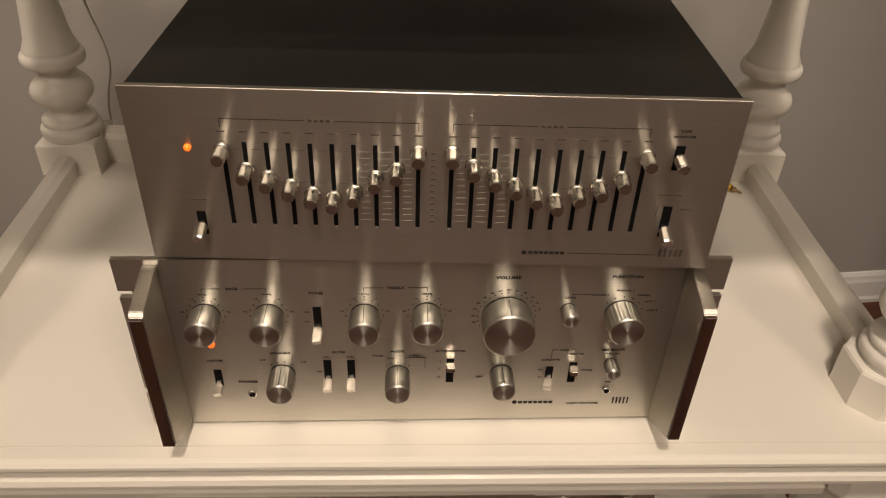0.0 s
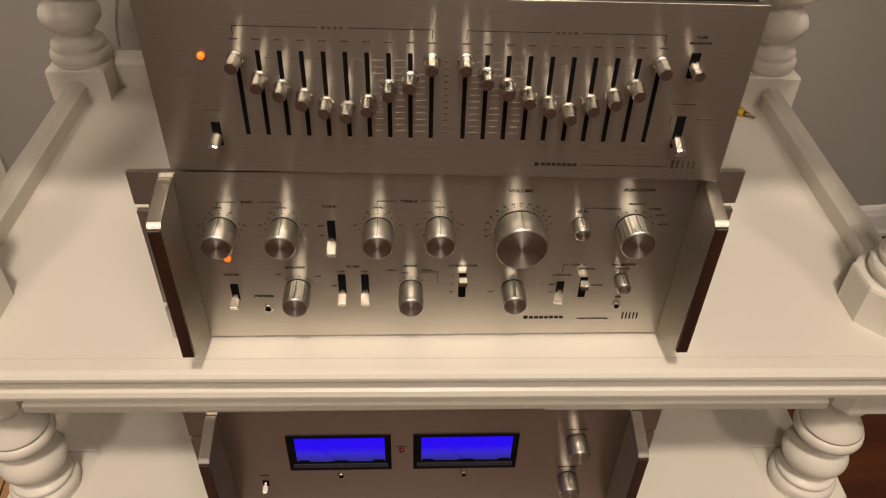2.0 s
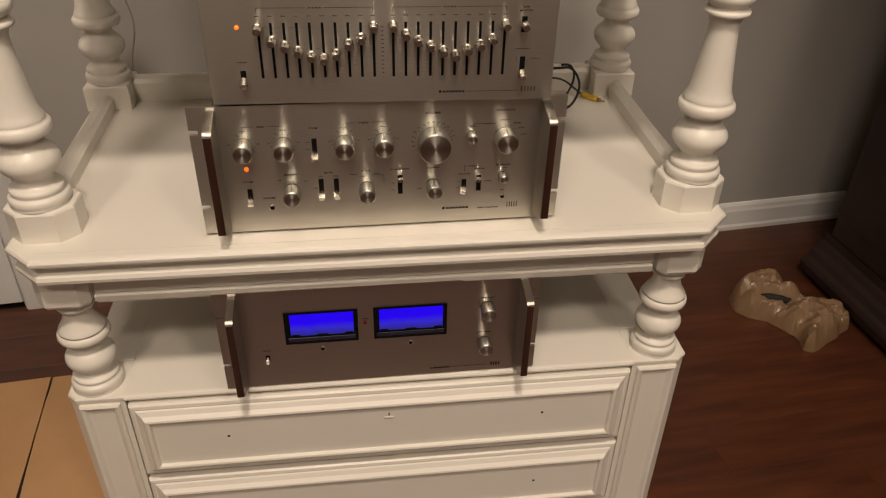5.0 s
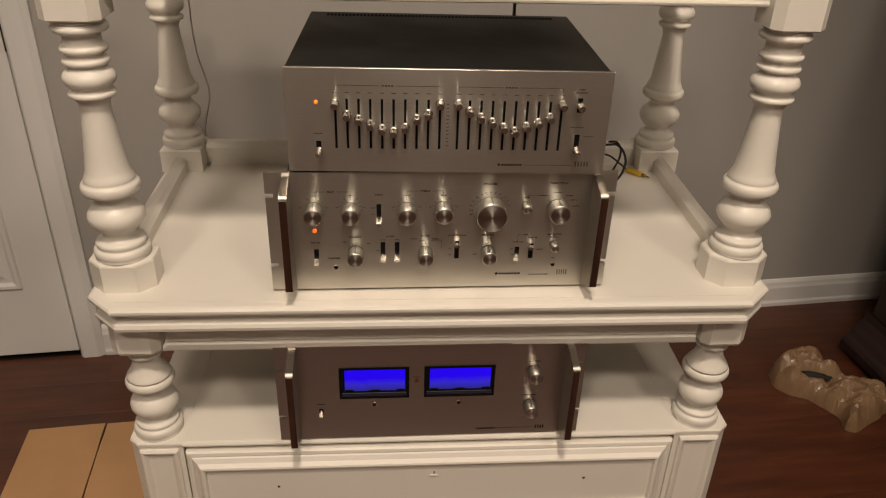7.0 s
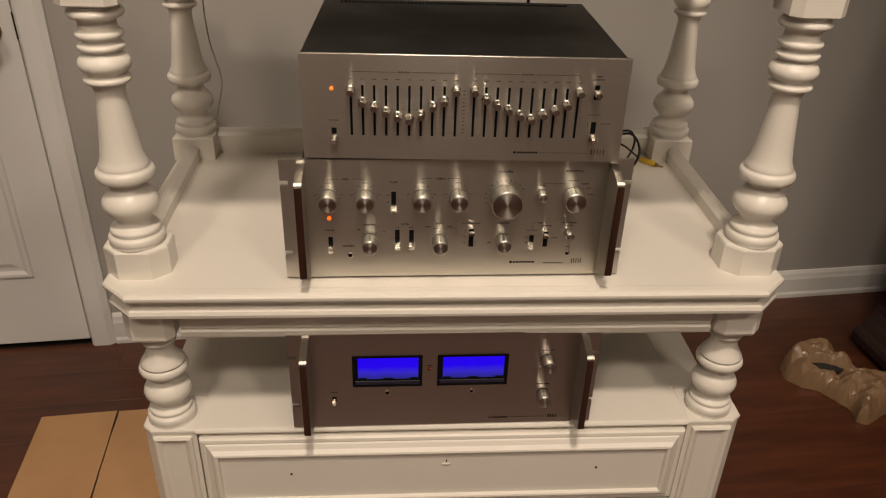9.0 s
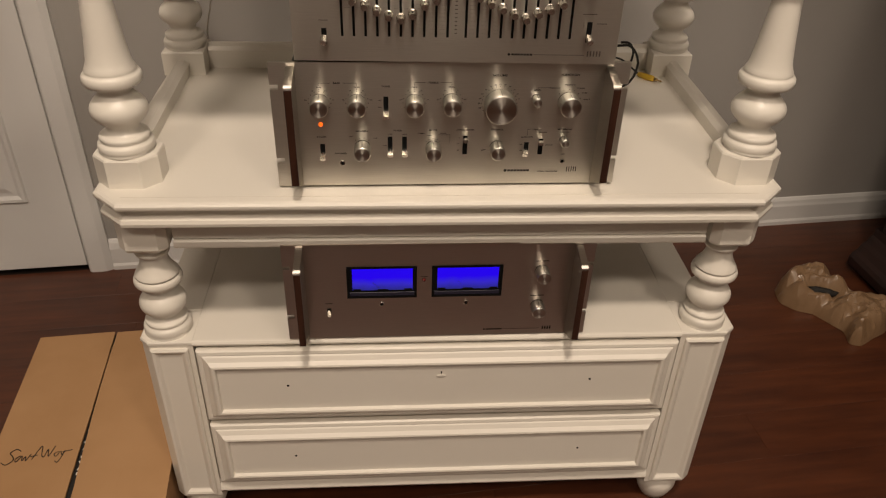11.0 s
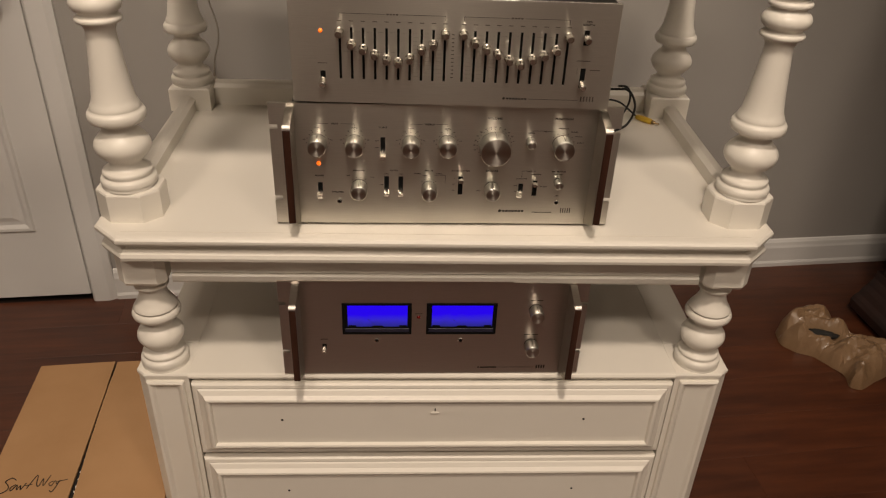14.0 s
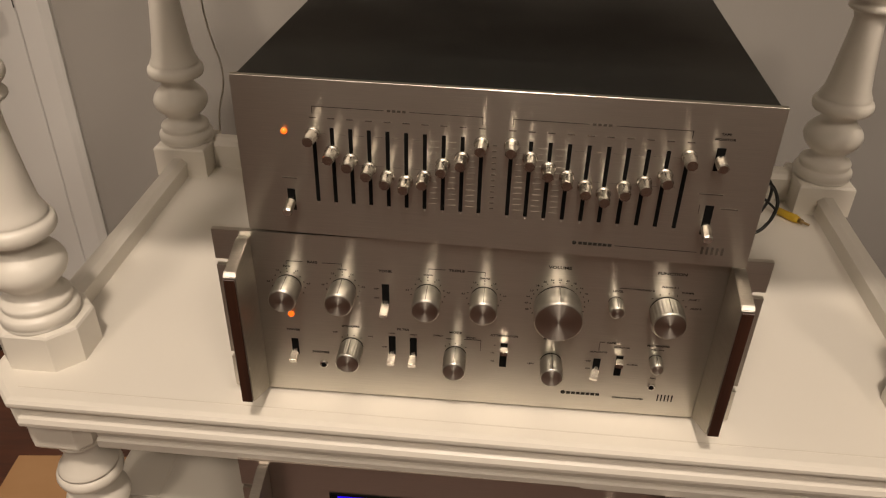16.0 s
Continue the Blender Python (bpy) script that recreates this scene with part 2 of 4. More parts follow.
def prism(outline, profile, bm=None):
    """A slab: the outline (x, y, counter-clockwise) drawn in by inset at each height of the profile (inset, z), bottom to top."""
    b = bm or bmesh.new()
    n = len(outline)
    pts = [Vector(p) for p in outline]
    rings = []
    for inset, z in profile:
        ring = []
        for k in range(n):
            d0 = (pts[k] - pts[k - 1]).normalized()
            d1 = (pts[(k + 1) % n] - pts[k]).normalized()
            n0, n1 = Vector((-d0.y, d0.x)), Vector((-d1.y, d1.x))
            q = pts[k] + (n0 + n1) * (inset / (1 + n0.dot(n1)))
            ring.append(b.verts.new((q.x, q.y, z)))
        rings.append(ring)
    for lo, hi in zip(rings, rings[1:]):
        for k in range(n):
            b.faces.new((lo[k], lo[(k + 1) % n], hi[(k + 1) % n], hi[k]))
    b.faces.new(rings[0][::-1])
    b.faces.new(rings[-1])
    return b


def extrude(outline, a0, a1, axis="y", bevel=0.0):
    """A polygon drawn out along an axis. For y the outline is (x, z), for x it is (y, z)."""
    b = bmesh.new()
    at = (lambda p, a: (p[0], a, p[1])) if axis == "y" else (lambda p, a: (a, p[0], p[1]))
    lo = [b.verts.new(at(p, a0)) for p in outline]
    hi = [b.verts.new(at(p, a1)) for p in outline]
    n = len(outline)
    for k in range(n):
        b.faces.new((lo[k], lo[(k + 1) % n], hi[(k + 1) % n], hi[k]))
    b.faces.new(lo[::-1])
    b.faces.new(hi)
    bmesh.ops.recalc_face_normals(b, faces=b.faces)
    if bevel:
        bmesh.ops.bevel(b, geom=list(b.edges), offset=bevel, segments=2, affect="EDGES", clamp_overlap=True)
    return b


def frame_moulding(x0, x1, z0, z1, steps):
    """A mitred frame round a rectangle in the xz plane: steps of (inset, y), outermost first, closed across the middle."""
    b = bmesh.new()
    rings = [[b.verts.new(p) for p in ((x0 + i, y, z0 + i), (x1 - i, y, z0 + i), (x1 - i, y, z1 - i), (x0 + i, y, z1 - i))] for i, y in steps]
    for lo, hi in zip(rings, rings[1:]):
        for k in range(4):
            b.faces.new((lo[k], lo[(k + 1) % 4], hi[(k + 1) % 4], hi[k]))
    b.faces.new(rings[-1])
    b.faces.new(rings[0][::-1])
    bmesh.ops.recalc_face_normals(b, faces=b.faces)
    return b


def tube(points, radius, seg=8):
    """A cord along points, smoothed."""
    pts = [Vector(p) for p in points]
    fine = []
    for k in range(len(pts) - 1):
        p0, p1, p2, p3 = pts[max(k - 1, 0)], pts[k], pts[k + 1], pts[min(k + 2, len(pts) - 1)]
        for s in range(8):
            t = s / 8
            fine.append(0.5 * (2 * p1 + (p2 - p0) * t + (2 * p0 - 5 * p1 + 4 * p2 - p3) * t * t + (3 * p1 - p0 - 3 * p2 + p3) * t**3))
    fine.append(pts[-1])
    b = bmesh.new()
    rings = []
    side = Vector((0.31, 0.83, 0.46))
    for k, p in enumerate(fine):
        d = (fine[min(k + 1, len(fine) - 1)] - fine[max(k - 1, 0)]).normalized()
        u = d.cross(side).normalized()
        v = d.cross(u)
        rings.append([b.verts.new(p + radius * (u * math.cos(2 * math.pi * j / seg) + v * math.sin(2 * math.pi * j / seg))) for j in range(seg)])
    for lo, hi in zip(rings, rings[1:]):
        for j in range(seg):
            b.faces.new((lo[j], lo[(j + 1) % seg], hi[(j + 1) % seg], hi[j])).smooth = True
    b.faces.new(rings[0][::-1])
    b.faces.new(rings[-1])
    return b


def legend(words, x, z, size, parent, material=None, wide=1.25):
    """Printed words on a panel, centred at x, z."""
    cu = bpy.data.curves.new("legend", "FONT")
    cu.body, cu.size, cu.align_x, cu.align_y, cu.extrude, cu.resolution_u = words, size * 0.82, "CENTER", "CENTER", 0.00008, 2
    cu.offset = size * 0.022
    tmp = bpy.data.objects.new("legend", cu)
    me = bpy.data.meshes.new_from_object(tmp)
    bpy.data.objects.remove(tmp)
    me.materials.append(material or INK)
    ob = new("legend", me)
    ob.parent = parent
    ob.matrix_basis = pose(x, -0.0003, z, 90, 0, 0) @ Matrix.Diagonal((wide, 1, 1, 1))
    return ob


def bars(rows, parent, material=None, name="printed_line"):
    """Thin printed bars (x0, x1, z0, z1) as one mesh."""
    b = bmesh.new()
    for x0, x1, z0, z1 in rows:
        box(x0, x1, -0.0004, -0.0001, z0, z1, bm=b)
    return tagged(part(name, b, material or INK, parent), kind="stuff" if len(rows) > 1 else "")


# ---- room ----
YAW = 5.73
WALLM = pose(0, 0.9364, 0, 0, 0, YAW)
# The ceiling is unseen, added to close the room and bounce light.
tagged(part("ceiling", box(-3.2, 3.6, -4.6, 1.6, 4.74, 4.84), SIDE), "plain white ceiling out of view, added to bounce light", "ceiling", kind="structure")
floor = tagged(part("floor", box(-3.2, 3.6, -4.6, 1.6, -0.06, -0.012), UNDER), "dark cherry-stained hardwood plank floor", "floor", kind="structure")
# door opening from x -1.729 to -0.917 of the wall
wall = bmesh.new()
box(-3.4, -1.729, 0, 0.12, -0.012, 4.76, bm=wall)
box(-0.917, 3.8, 0, 0.12, -0.012, 4.76, bm=wall)
box(-1.729, -0.917, 0, 0.12, 2.05, 4.76, bm=wall)
tagged(part("wall_north", wall, WALL, m=WALLM), "warm grey painted wall behind the stand", "wall", kind="structure")
# These three walls are unseen, added to close the room and throw light back.
tagged(part("wall_west", box(-3.3, -3.2, -4.6, 1.6, -0.012, 4.74), WALL), "plain warm grey wall out of view, added to close the room", "wall", kind="structure")
tagged(part("wall_east", box(3.6, 3.7, -4.6, 1.6, -0.012, 4.74), WALL), "plain warm grey wall out of view, added to close the room", "wall", kind="structure")
tagged(part("wall_south", box(-3.2, 3.6, -4.7, -4.6, -0.012, 4.74), WALL), "plain warm grey wall out of view, added to close the room", "wall", kind="structure")
BASE = [(0.0, 0.0), (-0.015, 0.0), (-0.0155, 0.012), (-0.012, 0.02), (-0.0125, 0.066), (-0.010, 0.074), (-0.0085, 0.084), (-0.004, 0.092), (0.0, 0.094)]
tagged(part("baseboard", extrude([(y - 0.0005, z) for y, z in BASE], -0.8525, 3.7, "x"), TRIM, m=WALLM), "white moulded baseboard along the grey wall", "baseboard", kind="structure")
CASE = [(-0.917, 0.0), (-0.917, -0.012), (-0.910, -0.019), (-0.870, -0.019), (-0.862, -0.014), (-0.858, -0.012), (-0.854, -0.009), (-0.854, 0.0)]
b = bmesh.new()
lo = [b.verts.new((x, y - 0.0005, 0.0)) for x, y in CASE]
hi = [b.verts.new((x, y - 0.0005, 2.1)) for x, y in CASE]
for k in range(len(CASE)):
    b.faces.new((lo[k], lo[(k + 1) % len(CASE)], hi[(k + 1) % len(CASE)], hi[k]))
b.faces.new(lo[::-1]), b.faces.new(hi)
bmesh.ops.recalc_face_normals(b, faces=b.faces)
tagged(part("trim", b, TRIM, m=WALLM), "white moulded door casing", "door casing", kind="structure")

door = tagged(new("door_1"), "closed white panelled interior door beside the casing", "door", kind="structure")
door.matrix_basis = WALLM @ pose(-0.023, 0, 0)
slab = bmesh.new()
box(-1.70, -0.9010, 0.0, 0.035, 0.012, 2.04, 0.002, 1, slab)
part("slab", slab, TRIM, door)
for z0, z1 in ((0.22, 0.80), (0.98, 1.85)):
    for x0, x1 in ((-1.60, -1.345), (-1.255, -1.0)):
        part("panel", frame_moulding(x0, x1, z0, z1, [(0.0, -0.0005), (0.004, -0.006), (0.012, -0.006), (0.022, 0.0), (0.032, -0.001), (0.045, -0.005)]), TRIM, door)
part("latch_plate", box(-0.9005, -0.8955, -0.006, 0.004, 0.84, 0.90, 0.001, 1), HOLE, door, "dark metal latch plate")
knob = part("door_knob", lathe([(0.028, 0.0), (0.028, 0.006), (0.011, 0.009), (0.010, 0.03), (0.02, 0.036), (0.027, 0.047), (0.026, 0.058), (0.016, 0.064)], 28), BRASS, door, "dark bronze door knob", pose(-0.958, 0, 0.86, 90))

# ---- etagere ----
CX = 0.0045
etagere = tagged(new("etagere"), "cream-painted open shelf stand with turned posts and two drawers", "shelf stand")
etagere.matrix_basis = pose(CX, 0, 0)
FY, RY, LY, BACK = 0.050, 0.483, 0.029, 0.530


def octo(hx, y0, y1, c):
    return [(-hx + c, y0), (hx - c, y0), (hx, y0 + c), (hx, y1 - c), (hx - c, y1), (-hx + c, y1), (-hx, y1 - c), (-hx, y0 + c)]


TOP = [(0.016, 0.0), (0.008, 0.001), (0.005, 0.003), (0.004, 0.008), (0.006, 0.013), (0.011, 0.016), (0.017, 0.018), (0.020, 0.023), (0.0195, 0.029), (0.007, 0.0305), (0.001, 0.032), (0.0, 0.035), (0.0, 0.0385), (0.0025, 0.0415), (0.007, 0.043)]
shelf = part("middle_shelf", prism(octo(0.4995, -0.032, BACK, 0.041), [(i, 0.6765 + h) for i, h in TOP]), PAINT, etagere)
# scored line along the rim of the shelf
part("rim_line", box(-0.455, 0.455, -0.0125, -0.0114, 0.7193, 0.7198), plain("paint_crease", (0.70, 0.66, 0.58), 0.5), shelf)
# the upper shelf is let in between the blocks of the posts, behind a beaded rail
part("upper_shelf", box(-0.44, 0.44, 0.062, 0.5, 1.128, 1.150, 0.001, 1), PAINT, etagere)
part("upper_rail", extrude([(0.044, 1.1225), (0.0415, 1.1240), (0.0405, 1.1270), (0.0415, 1.1300), (0.045, 1.1315), (0.045, 1.1345), (0.041, 1.1355), (0.041, 1.185), (0.061, 1.185), (0.061, 1.1225)], -0.4155, 0.4155, "x"), PAINT, etagere)
# apron under the middle shelf
part("apron", extrude([(0.016, 0.6775), (0.003, 0.6775), (0.003, 0.6415), (0.010, 0.6410), (0.010, 0.6392), (0.002, 0.6387), (0.0, 0.6365), (0.0, 0.6285), (0.0015, 0.6255), (0.005, 0.6235), (0.016, 0.6235)], -0.3990, 0.3990, "x"), PAINT, etagere)
part("apron", extrude([(0.008, 0.6775), (0.0, 0.6775), (0.0, 0.6290), (0.008, 0.6290)], -0.39, 0.39, "x"), PAINT, etagere, m=pose(0, 0.47, 0))
for sx in (-1, 1):
    part("apron", box(sx * 0.455 - 0.006, sx * 0.455 + 0.006, 0.07, 0.43, 0.6290, 0.6775), PAINT, etagere)

UPPER = (
    [(0.037, 0.7645), (0.0385, 0.7665)] + bead(0.7665, 0.7805, 0.034, 0.0390, 6)[1:] + [(0.033, 0.7820)] + bead(0.7820, 0.7915, 0.030, 0.0345, 5)[1:]
    + [(0.024, 0.7965), (0.0225, 0.8005), (0.024, 0.8045)]
    + [(0.0225 + 0.0160 * math.sin(math.pi * k / 12) ** 0.8, 0.8045 + 0.044 * k / 12) for k in range(1, 12)]
    + [(0.0225, 0.8515), (0.022, 0.8565), (0.026, 0.8605)] + bead(0.8630, 0.8800, 0.033, 0.0392, 6)
    + [(0.0335, 0.8825), (0.0335, 0.8845), (0.031, 0.8895), (0.0285, 0.8965), (0.0255, 0.9185), (0.0222, 0.9485), (0.0198, 0.9735), (0.0190, 0.9865)]
    + [(0.0200, 0.9895), (0.0220, 0.9955)] + bead(0.9975, 1.0065, 0.024, 0.0298, 5) + [(0.0235, 1.0080), (0.0235, 1.0105)]
    + [(0.0235 + 0.0092 * math.sin(math.pi * k / 10) ** 0.6, 1.0105 + 0.024 * k / 10) for k in range(1, 10)]
    + [(0.0230, 1.0355), (0.0230, 1.0385)] + bead(1.0395, 1.0485, 0.023, 0.0290, 5) + [(0.0220, 1.0515), (0.0220, 1.0535)]
    + bead(1.0545, 1.0645, 0.023, 0.0292, 5) + [(0.0235, 1.0685), (0.0230, 1.0745), (0.0245, 1.0795)] + bead(1.0805, 1.0915, 0.027, 0.0345, 5) + [(0.030, 1.0925), (0.030, 1.0950)]
)
LOWER = (
    [(0.038, 0.4463), (0.0395, 0.4488)] + bead(0.4493, 0.4653, 0.035, 0.0395, 6)[1:] + [(0.034, 0.4668)] + bead(0.4668, 0.4758, 0.030, 0.035, 5)[1:]
    + [(0.025, 0.4798), (0.0235, 0.4828), (0.025, 0.4858)]
    + [(0.0235 + 0.0145 * math.sin(math.pi * k / 12) ** 0.75, 0.4858 + 0.045 * k / 12) for k in range(1, 12)]
    + [(0.0235, 0.5328), (0.0235, 0.5388), (0.027, 0.5438)] + bead(0.5480, 0.5658, 0.0290, 0.0390, 6) + [(0.0352, 0.5665), (0.0345, 0.5690), (0.0312, 0.5740), (0.0272, 0.5800), (0.0240, 0.5868), (0.0220, 0.5938), (0.0212, 0.6018)] + bead(0.6048, 0.6128, 0.023, 0.0275, 4) + [(0.024, 0.6158), (0.024, 0.6328)]
)
LOWER = [(r * 0.955, z - 0.008 * min(max((z - 0.468) / 0.085, 0), 1)) for r, z in LOWER]
first = {}
for sx in (-1, 1):
    for y in (FY, RY):
        px = sx * (0.4520 if y == FY else 0.4625)
        at, under = pose(px, y, 0), pose(sx * 0.4445, LY if y == FY else RY - 0.02, 0)
        for name, prof in (("upper_post", UPPER), ("lower_post", LOWER)):
            m = at if name == "upper_post" else under @ pose(0, 0.008, 0)
            if name in first:
                again(first[name], etagere, m)
            else:
                first[name] = part(name, lathe(prof, 48), PAINT, etagere, m=m)
        # plinth on the shelf: eight-sided in front, square behind
        if y == FY:
            ring = octo(0.0450, -0.038, 0.042, 0.0215)
        else:
            ring = [(-0.038, -0.038), (0.038, -0.038), (0.038, 0.038), (-0.038, 0.038)]
        part("plinth", prism(ring, [(0.0, 0.7190), (0.0, 0.761), (0.0015, 0.7635), (0.006, 0.765)]), PAINT, etagere, m=at)
        ring = octo(0.037, -0.036, 0.036, 0.012)
        part("top_block", prism(ring, [(0.006, 1.0965), (0.0, 1.0995), (0.0, 1.1900)]), PAINT, etagere, m=at)
        part("under_block", prism(octo(0.0355, -0.033, 0.036, 0.012), [(0.012, 0.6155), (0.003, 0.6195), (0.0, 0.6245), (0.0, 0.6775)]), PAINT, etagere, m=under)
# gallery rails round the middle shelf
RAIL = [(-0.010, 0.7190), (0.010, 0.7190), (0.010, 0.737), (0.0115, 0.739), (0.0115, 0.742), (0.008, 0.745), (0.004, 0.7485), (-0.008, 0.7485), (-0.010, 0.746)]
for sx in (-1, 1):
    b = bmesh.new()
    ends = [[b.verts.new((sx * (x - p), y, z)) for p, z in RAIL] for x, y in ((0.4575, 0.091), (0.4640, 0.446))]
    for k in range(len(RAIL)):
        b.faces.new((ends[0][k], ends[0][(k + 1) % len(RAIL)], ends[1][(k + 1) % len(RAIL)], ends[1][k]))
    b.faces.new(ends[0]), b.faces.new(ends[1])
    bmesh.ops.recalc_face_normals(b, faces=b.faces)
    part("side_rail", b, PAINT, etagere)
part("back_rail", extrude([(-0.008, 0.7190), (-0.008, 0.754), (-0.004, 0.761), (0.002, 0.765), (0.012, 0.765), (0.012, 0.7190)], -0.425, 0.425, "x"), PAINT, etagere, m=pose(0, 0.490, 0))

# chest of two drawers below
carcass = bmesh.new()
box(-0.470, 0.468, 0.082, 0.510, 0.075, 0.432, bm=carcass)
part("carcass", carcass, PAINT, etagere)
part("lower_shelf", extrude([(0.002, 0.448), (-0.0015, 0.4465), (-0.0035, 0.4435), (-0.0035, 0.441), (-0.0015, 0.4385), (0.002, 0.4375), (0.42, 0.4375), (0.42, 0.448)], -0.4005, 0.3995, "x"), PAINT, etagere)
part("shelf_back", box(-0.470, 0.468, 0.4205, 0.51, 0.4325, 0.448), PAINT, etagere)
part("shelf_side", box(-0.470, -0.4010, 0.0825, 0.42, 0.4325, 0.4475, 0.001, 1), PAINT, etagere)
part("shelf_side", box(0.4000, 0.468, 0.0825, 0.42, 0.4325, 0.4475, 0.001, 1), PAINT, etagere)
part("rail", extrude([(0.001, 0.116), (0.001, 0.106), (-0.003, 0.098), (-0.005, 0.092), (-0.002, 0.086), (0.005, 0.083), (0.055, 0.083), (0.055, 0.116)], -0.4005, 0.3995, "x"), PAINT, etagere)
part("divider", box(-0.4005, 0.3995, 0.006, 0.055, 0.264, 0.277), PAINT, etagere)
for sx in (-1, 1):
    # canted corner columns with a sunk panel
    xi, xf, xo = (0.4000, 0.4760, 0.4910) if sx > 0 else (0.4010, 0.470, 0.4835)
    pts = [(xi, 0.0), (xf, 0.0), (xo, 0.013), (xo, 0.08), (xi, 0.08)]
    if sx < 0:
        pts = [(-x, y) for x, y in pts][::-1]
    col = part("corner_column", prism(pts, [(0.003, 0.070), (0.0, 0.073), (0.0, 0.439), (-0.002, 0.441), (-0.002, 0.4455), (0.0, 0.448)]), PAINT, etagere)
    xa, xb = sorted((sx * 0.4085, sx * (xf - 0.002)))
    part("column_panel", frame_moulding(xa, xb, 0.082, 0.434, [(0.0, 0.0001), (0.0, -0.005), (0.003, -0.007), (0.007, -0.0055), (0.011, -0.0015), (0.013, -0.0005)]), PAINT, col)
    # bun feet
    for y in (0.042, 0.46):
        part("bun_foot", lathe([(0.02, 0.0), (0.027, 0.003), (0.033, 0.016), (0.039, 0.034), (0.039, 0.048), (0.033, 0.060), (0.026, 0.066), (0.028, 0.068), (0.036, 0.0705)], 36), PAINT, etagere, m=pose(sx * 0.442, y, 0))
MOULD = [(0.0, 0.003), (0.0, -0.005), (0.002, -0.0085), (0.007, -0.0095), (0.009, -0.009), (0.011, -0.011), (0.018, -0.015), (0.023, -0.0205), (0.026, -0.0215), (0.029, -0.0205), (0.0305, -0.0160), (0.031, -0.0150)]
for z0, z1, hz, key in ((0.2780, 0.4320, 0.361, 0.381), (0.1175, 0.2640, 0.191, None)):
    drawer = part("drawer", box(-0.3965, 0.3955, 0.0035, 0.050, z0 + 0.001, z1 - 0.001), PAINT, etagere)
    part("drawer_front", frame_moulding(-0.397, 0.396, z0, z1, MOULD), PAINT, drawer)
    for x in (-0.2545, 0.2520):
        part("screw_hole", lathe([(0.0021, 0.0), (0.0021, 0.0006)], 12), HOLE, drawer, "small dark screw hole", pose(x, -0.0152, hz, 90))
    if key:
        part("keyhole", box(-0.0016, 0.0002, -0.0158, -0.0151, key - 0.001, key + 0.005), HOLE, drawer, "dark slot of a lock")
        ring = lathe([(0.0055, 0.0), (0.0065, 0.0008), (0.0055, 0.0012)], 20)
        part("lock_rim", ring, PAINT, drawer, "", pose(-0.001, -0.0152, key - 0.005, 90) @ Matrix.Diagonal((1.2, 0.45, 1, 1)))


# ---- hi-fi units ----
# Each stands on a base line z = 0 with its front panel in the plane y = 0.
def ear_panel(half, height, slots, depth):
    """A rack panel outline with open slots in its side edges."""
    right = [(half, 0.0)]
    for z in slots:
        right += [(half, z - 0.0034), (half - 0.011, z - 0.0034), (half - 0.011, z + 0.0034), (half, z + 0.0034)]
    right += [(half, height)]
    left = [(-x, z) for x, z in right[::-1]]
    return extrude(right + left, 0.0, depth, "y", 0.0)


def knob_at(unit, x, z, r, h, label="", ribs=False, skirt=True):
    """A machined knob: body with a thin skirt, a pointer groove, and a turned end face."""
    prof = [(r * 0.90, 0.0005), (r * 0.90, h * 0.10), (r, h * 0.13), (r, h - 0.0012), (r - 0.0003, h - 0.0005), (r - 0.0009, h)]
    b = bmesh.new()
    if ribs:
        seg = 72
        rings = []
        for rr, zz in prof:
            rings.append([b.verts.new(((rr - (0.00022 if k % 3 == 0 and 0.1 * h < zz < h - 0.001 else 0)) * math.cos(2 * math.pi * k / seg), (rr - (0.00022 if k % 3 == 0 and 0.1 * h < zz < h - 0.001 else 0)) * math.sin(2 * math.pi * k / seg), zz)) for k in range(seg)])
        for lo, hi in zip(rings, rings[1:]):
            for k in range(seg):
                b.faces.new((lo[k], lo[(k + 1) % seg], hi[(k + 1) % seg], hi[k]))
        b.faces.new(rings[0][::-1]), b.faces.new(rings[-1])
    else:
        lathe(prof, 48, b, 30)
    k = part("knob", b, KNOB, unit, label, pose(x, 0, z, 90))
    part("end_face", lathe([(r - 0.0011, h), (r - 0.0011, h + 0.00015), (r - 0.0016, h + 0.0002)], 48), FACE, k)
    part("pointer", box(-0.00022, 0.00022, r - 0.0008, r + 0.0001, h * 0.14, h - 0.0006), INK, k, "thin dark pointer line")
    if skirt:
        # No ring belongs here: black stands in for the shade behind the knob.
        part("collar", lathe([(r * 0.95, 0.0001), (r * 0.95, 0.0006), (r * 0.9, 0.0008)], 40), INK, k, "black ring put in for the shade behind the knob")
    return k


def jack_at(unit, x, z, r=0.0042):
    j = part("jack_socket", lathe([(r, 0.0), (r, 0.0016), (r * 0.8, 0.0022), (r * 0.62, 0.0018)], 28), CHROME, unit, "chrome-rimmed jack socket", pose(x, 0, z, 90))
    part("socket_hole", lathe([(r * 0.6, 0.0), (r * 0.6, 0.0021)], 20), PIT, j)


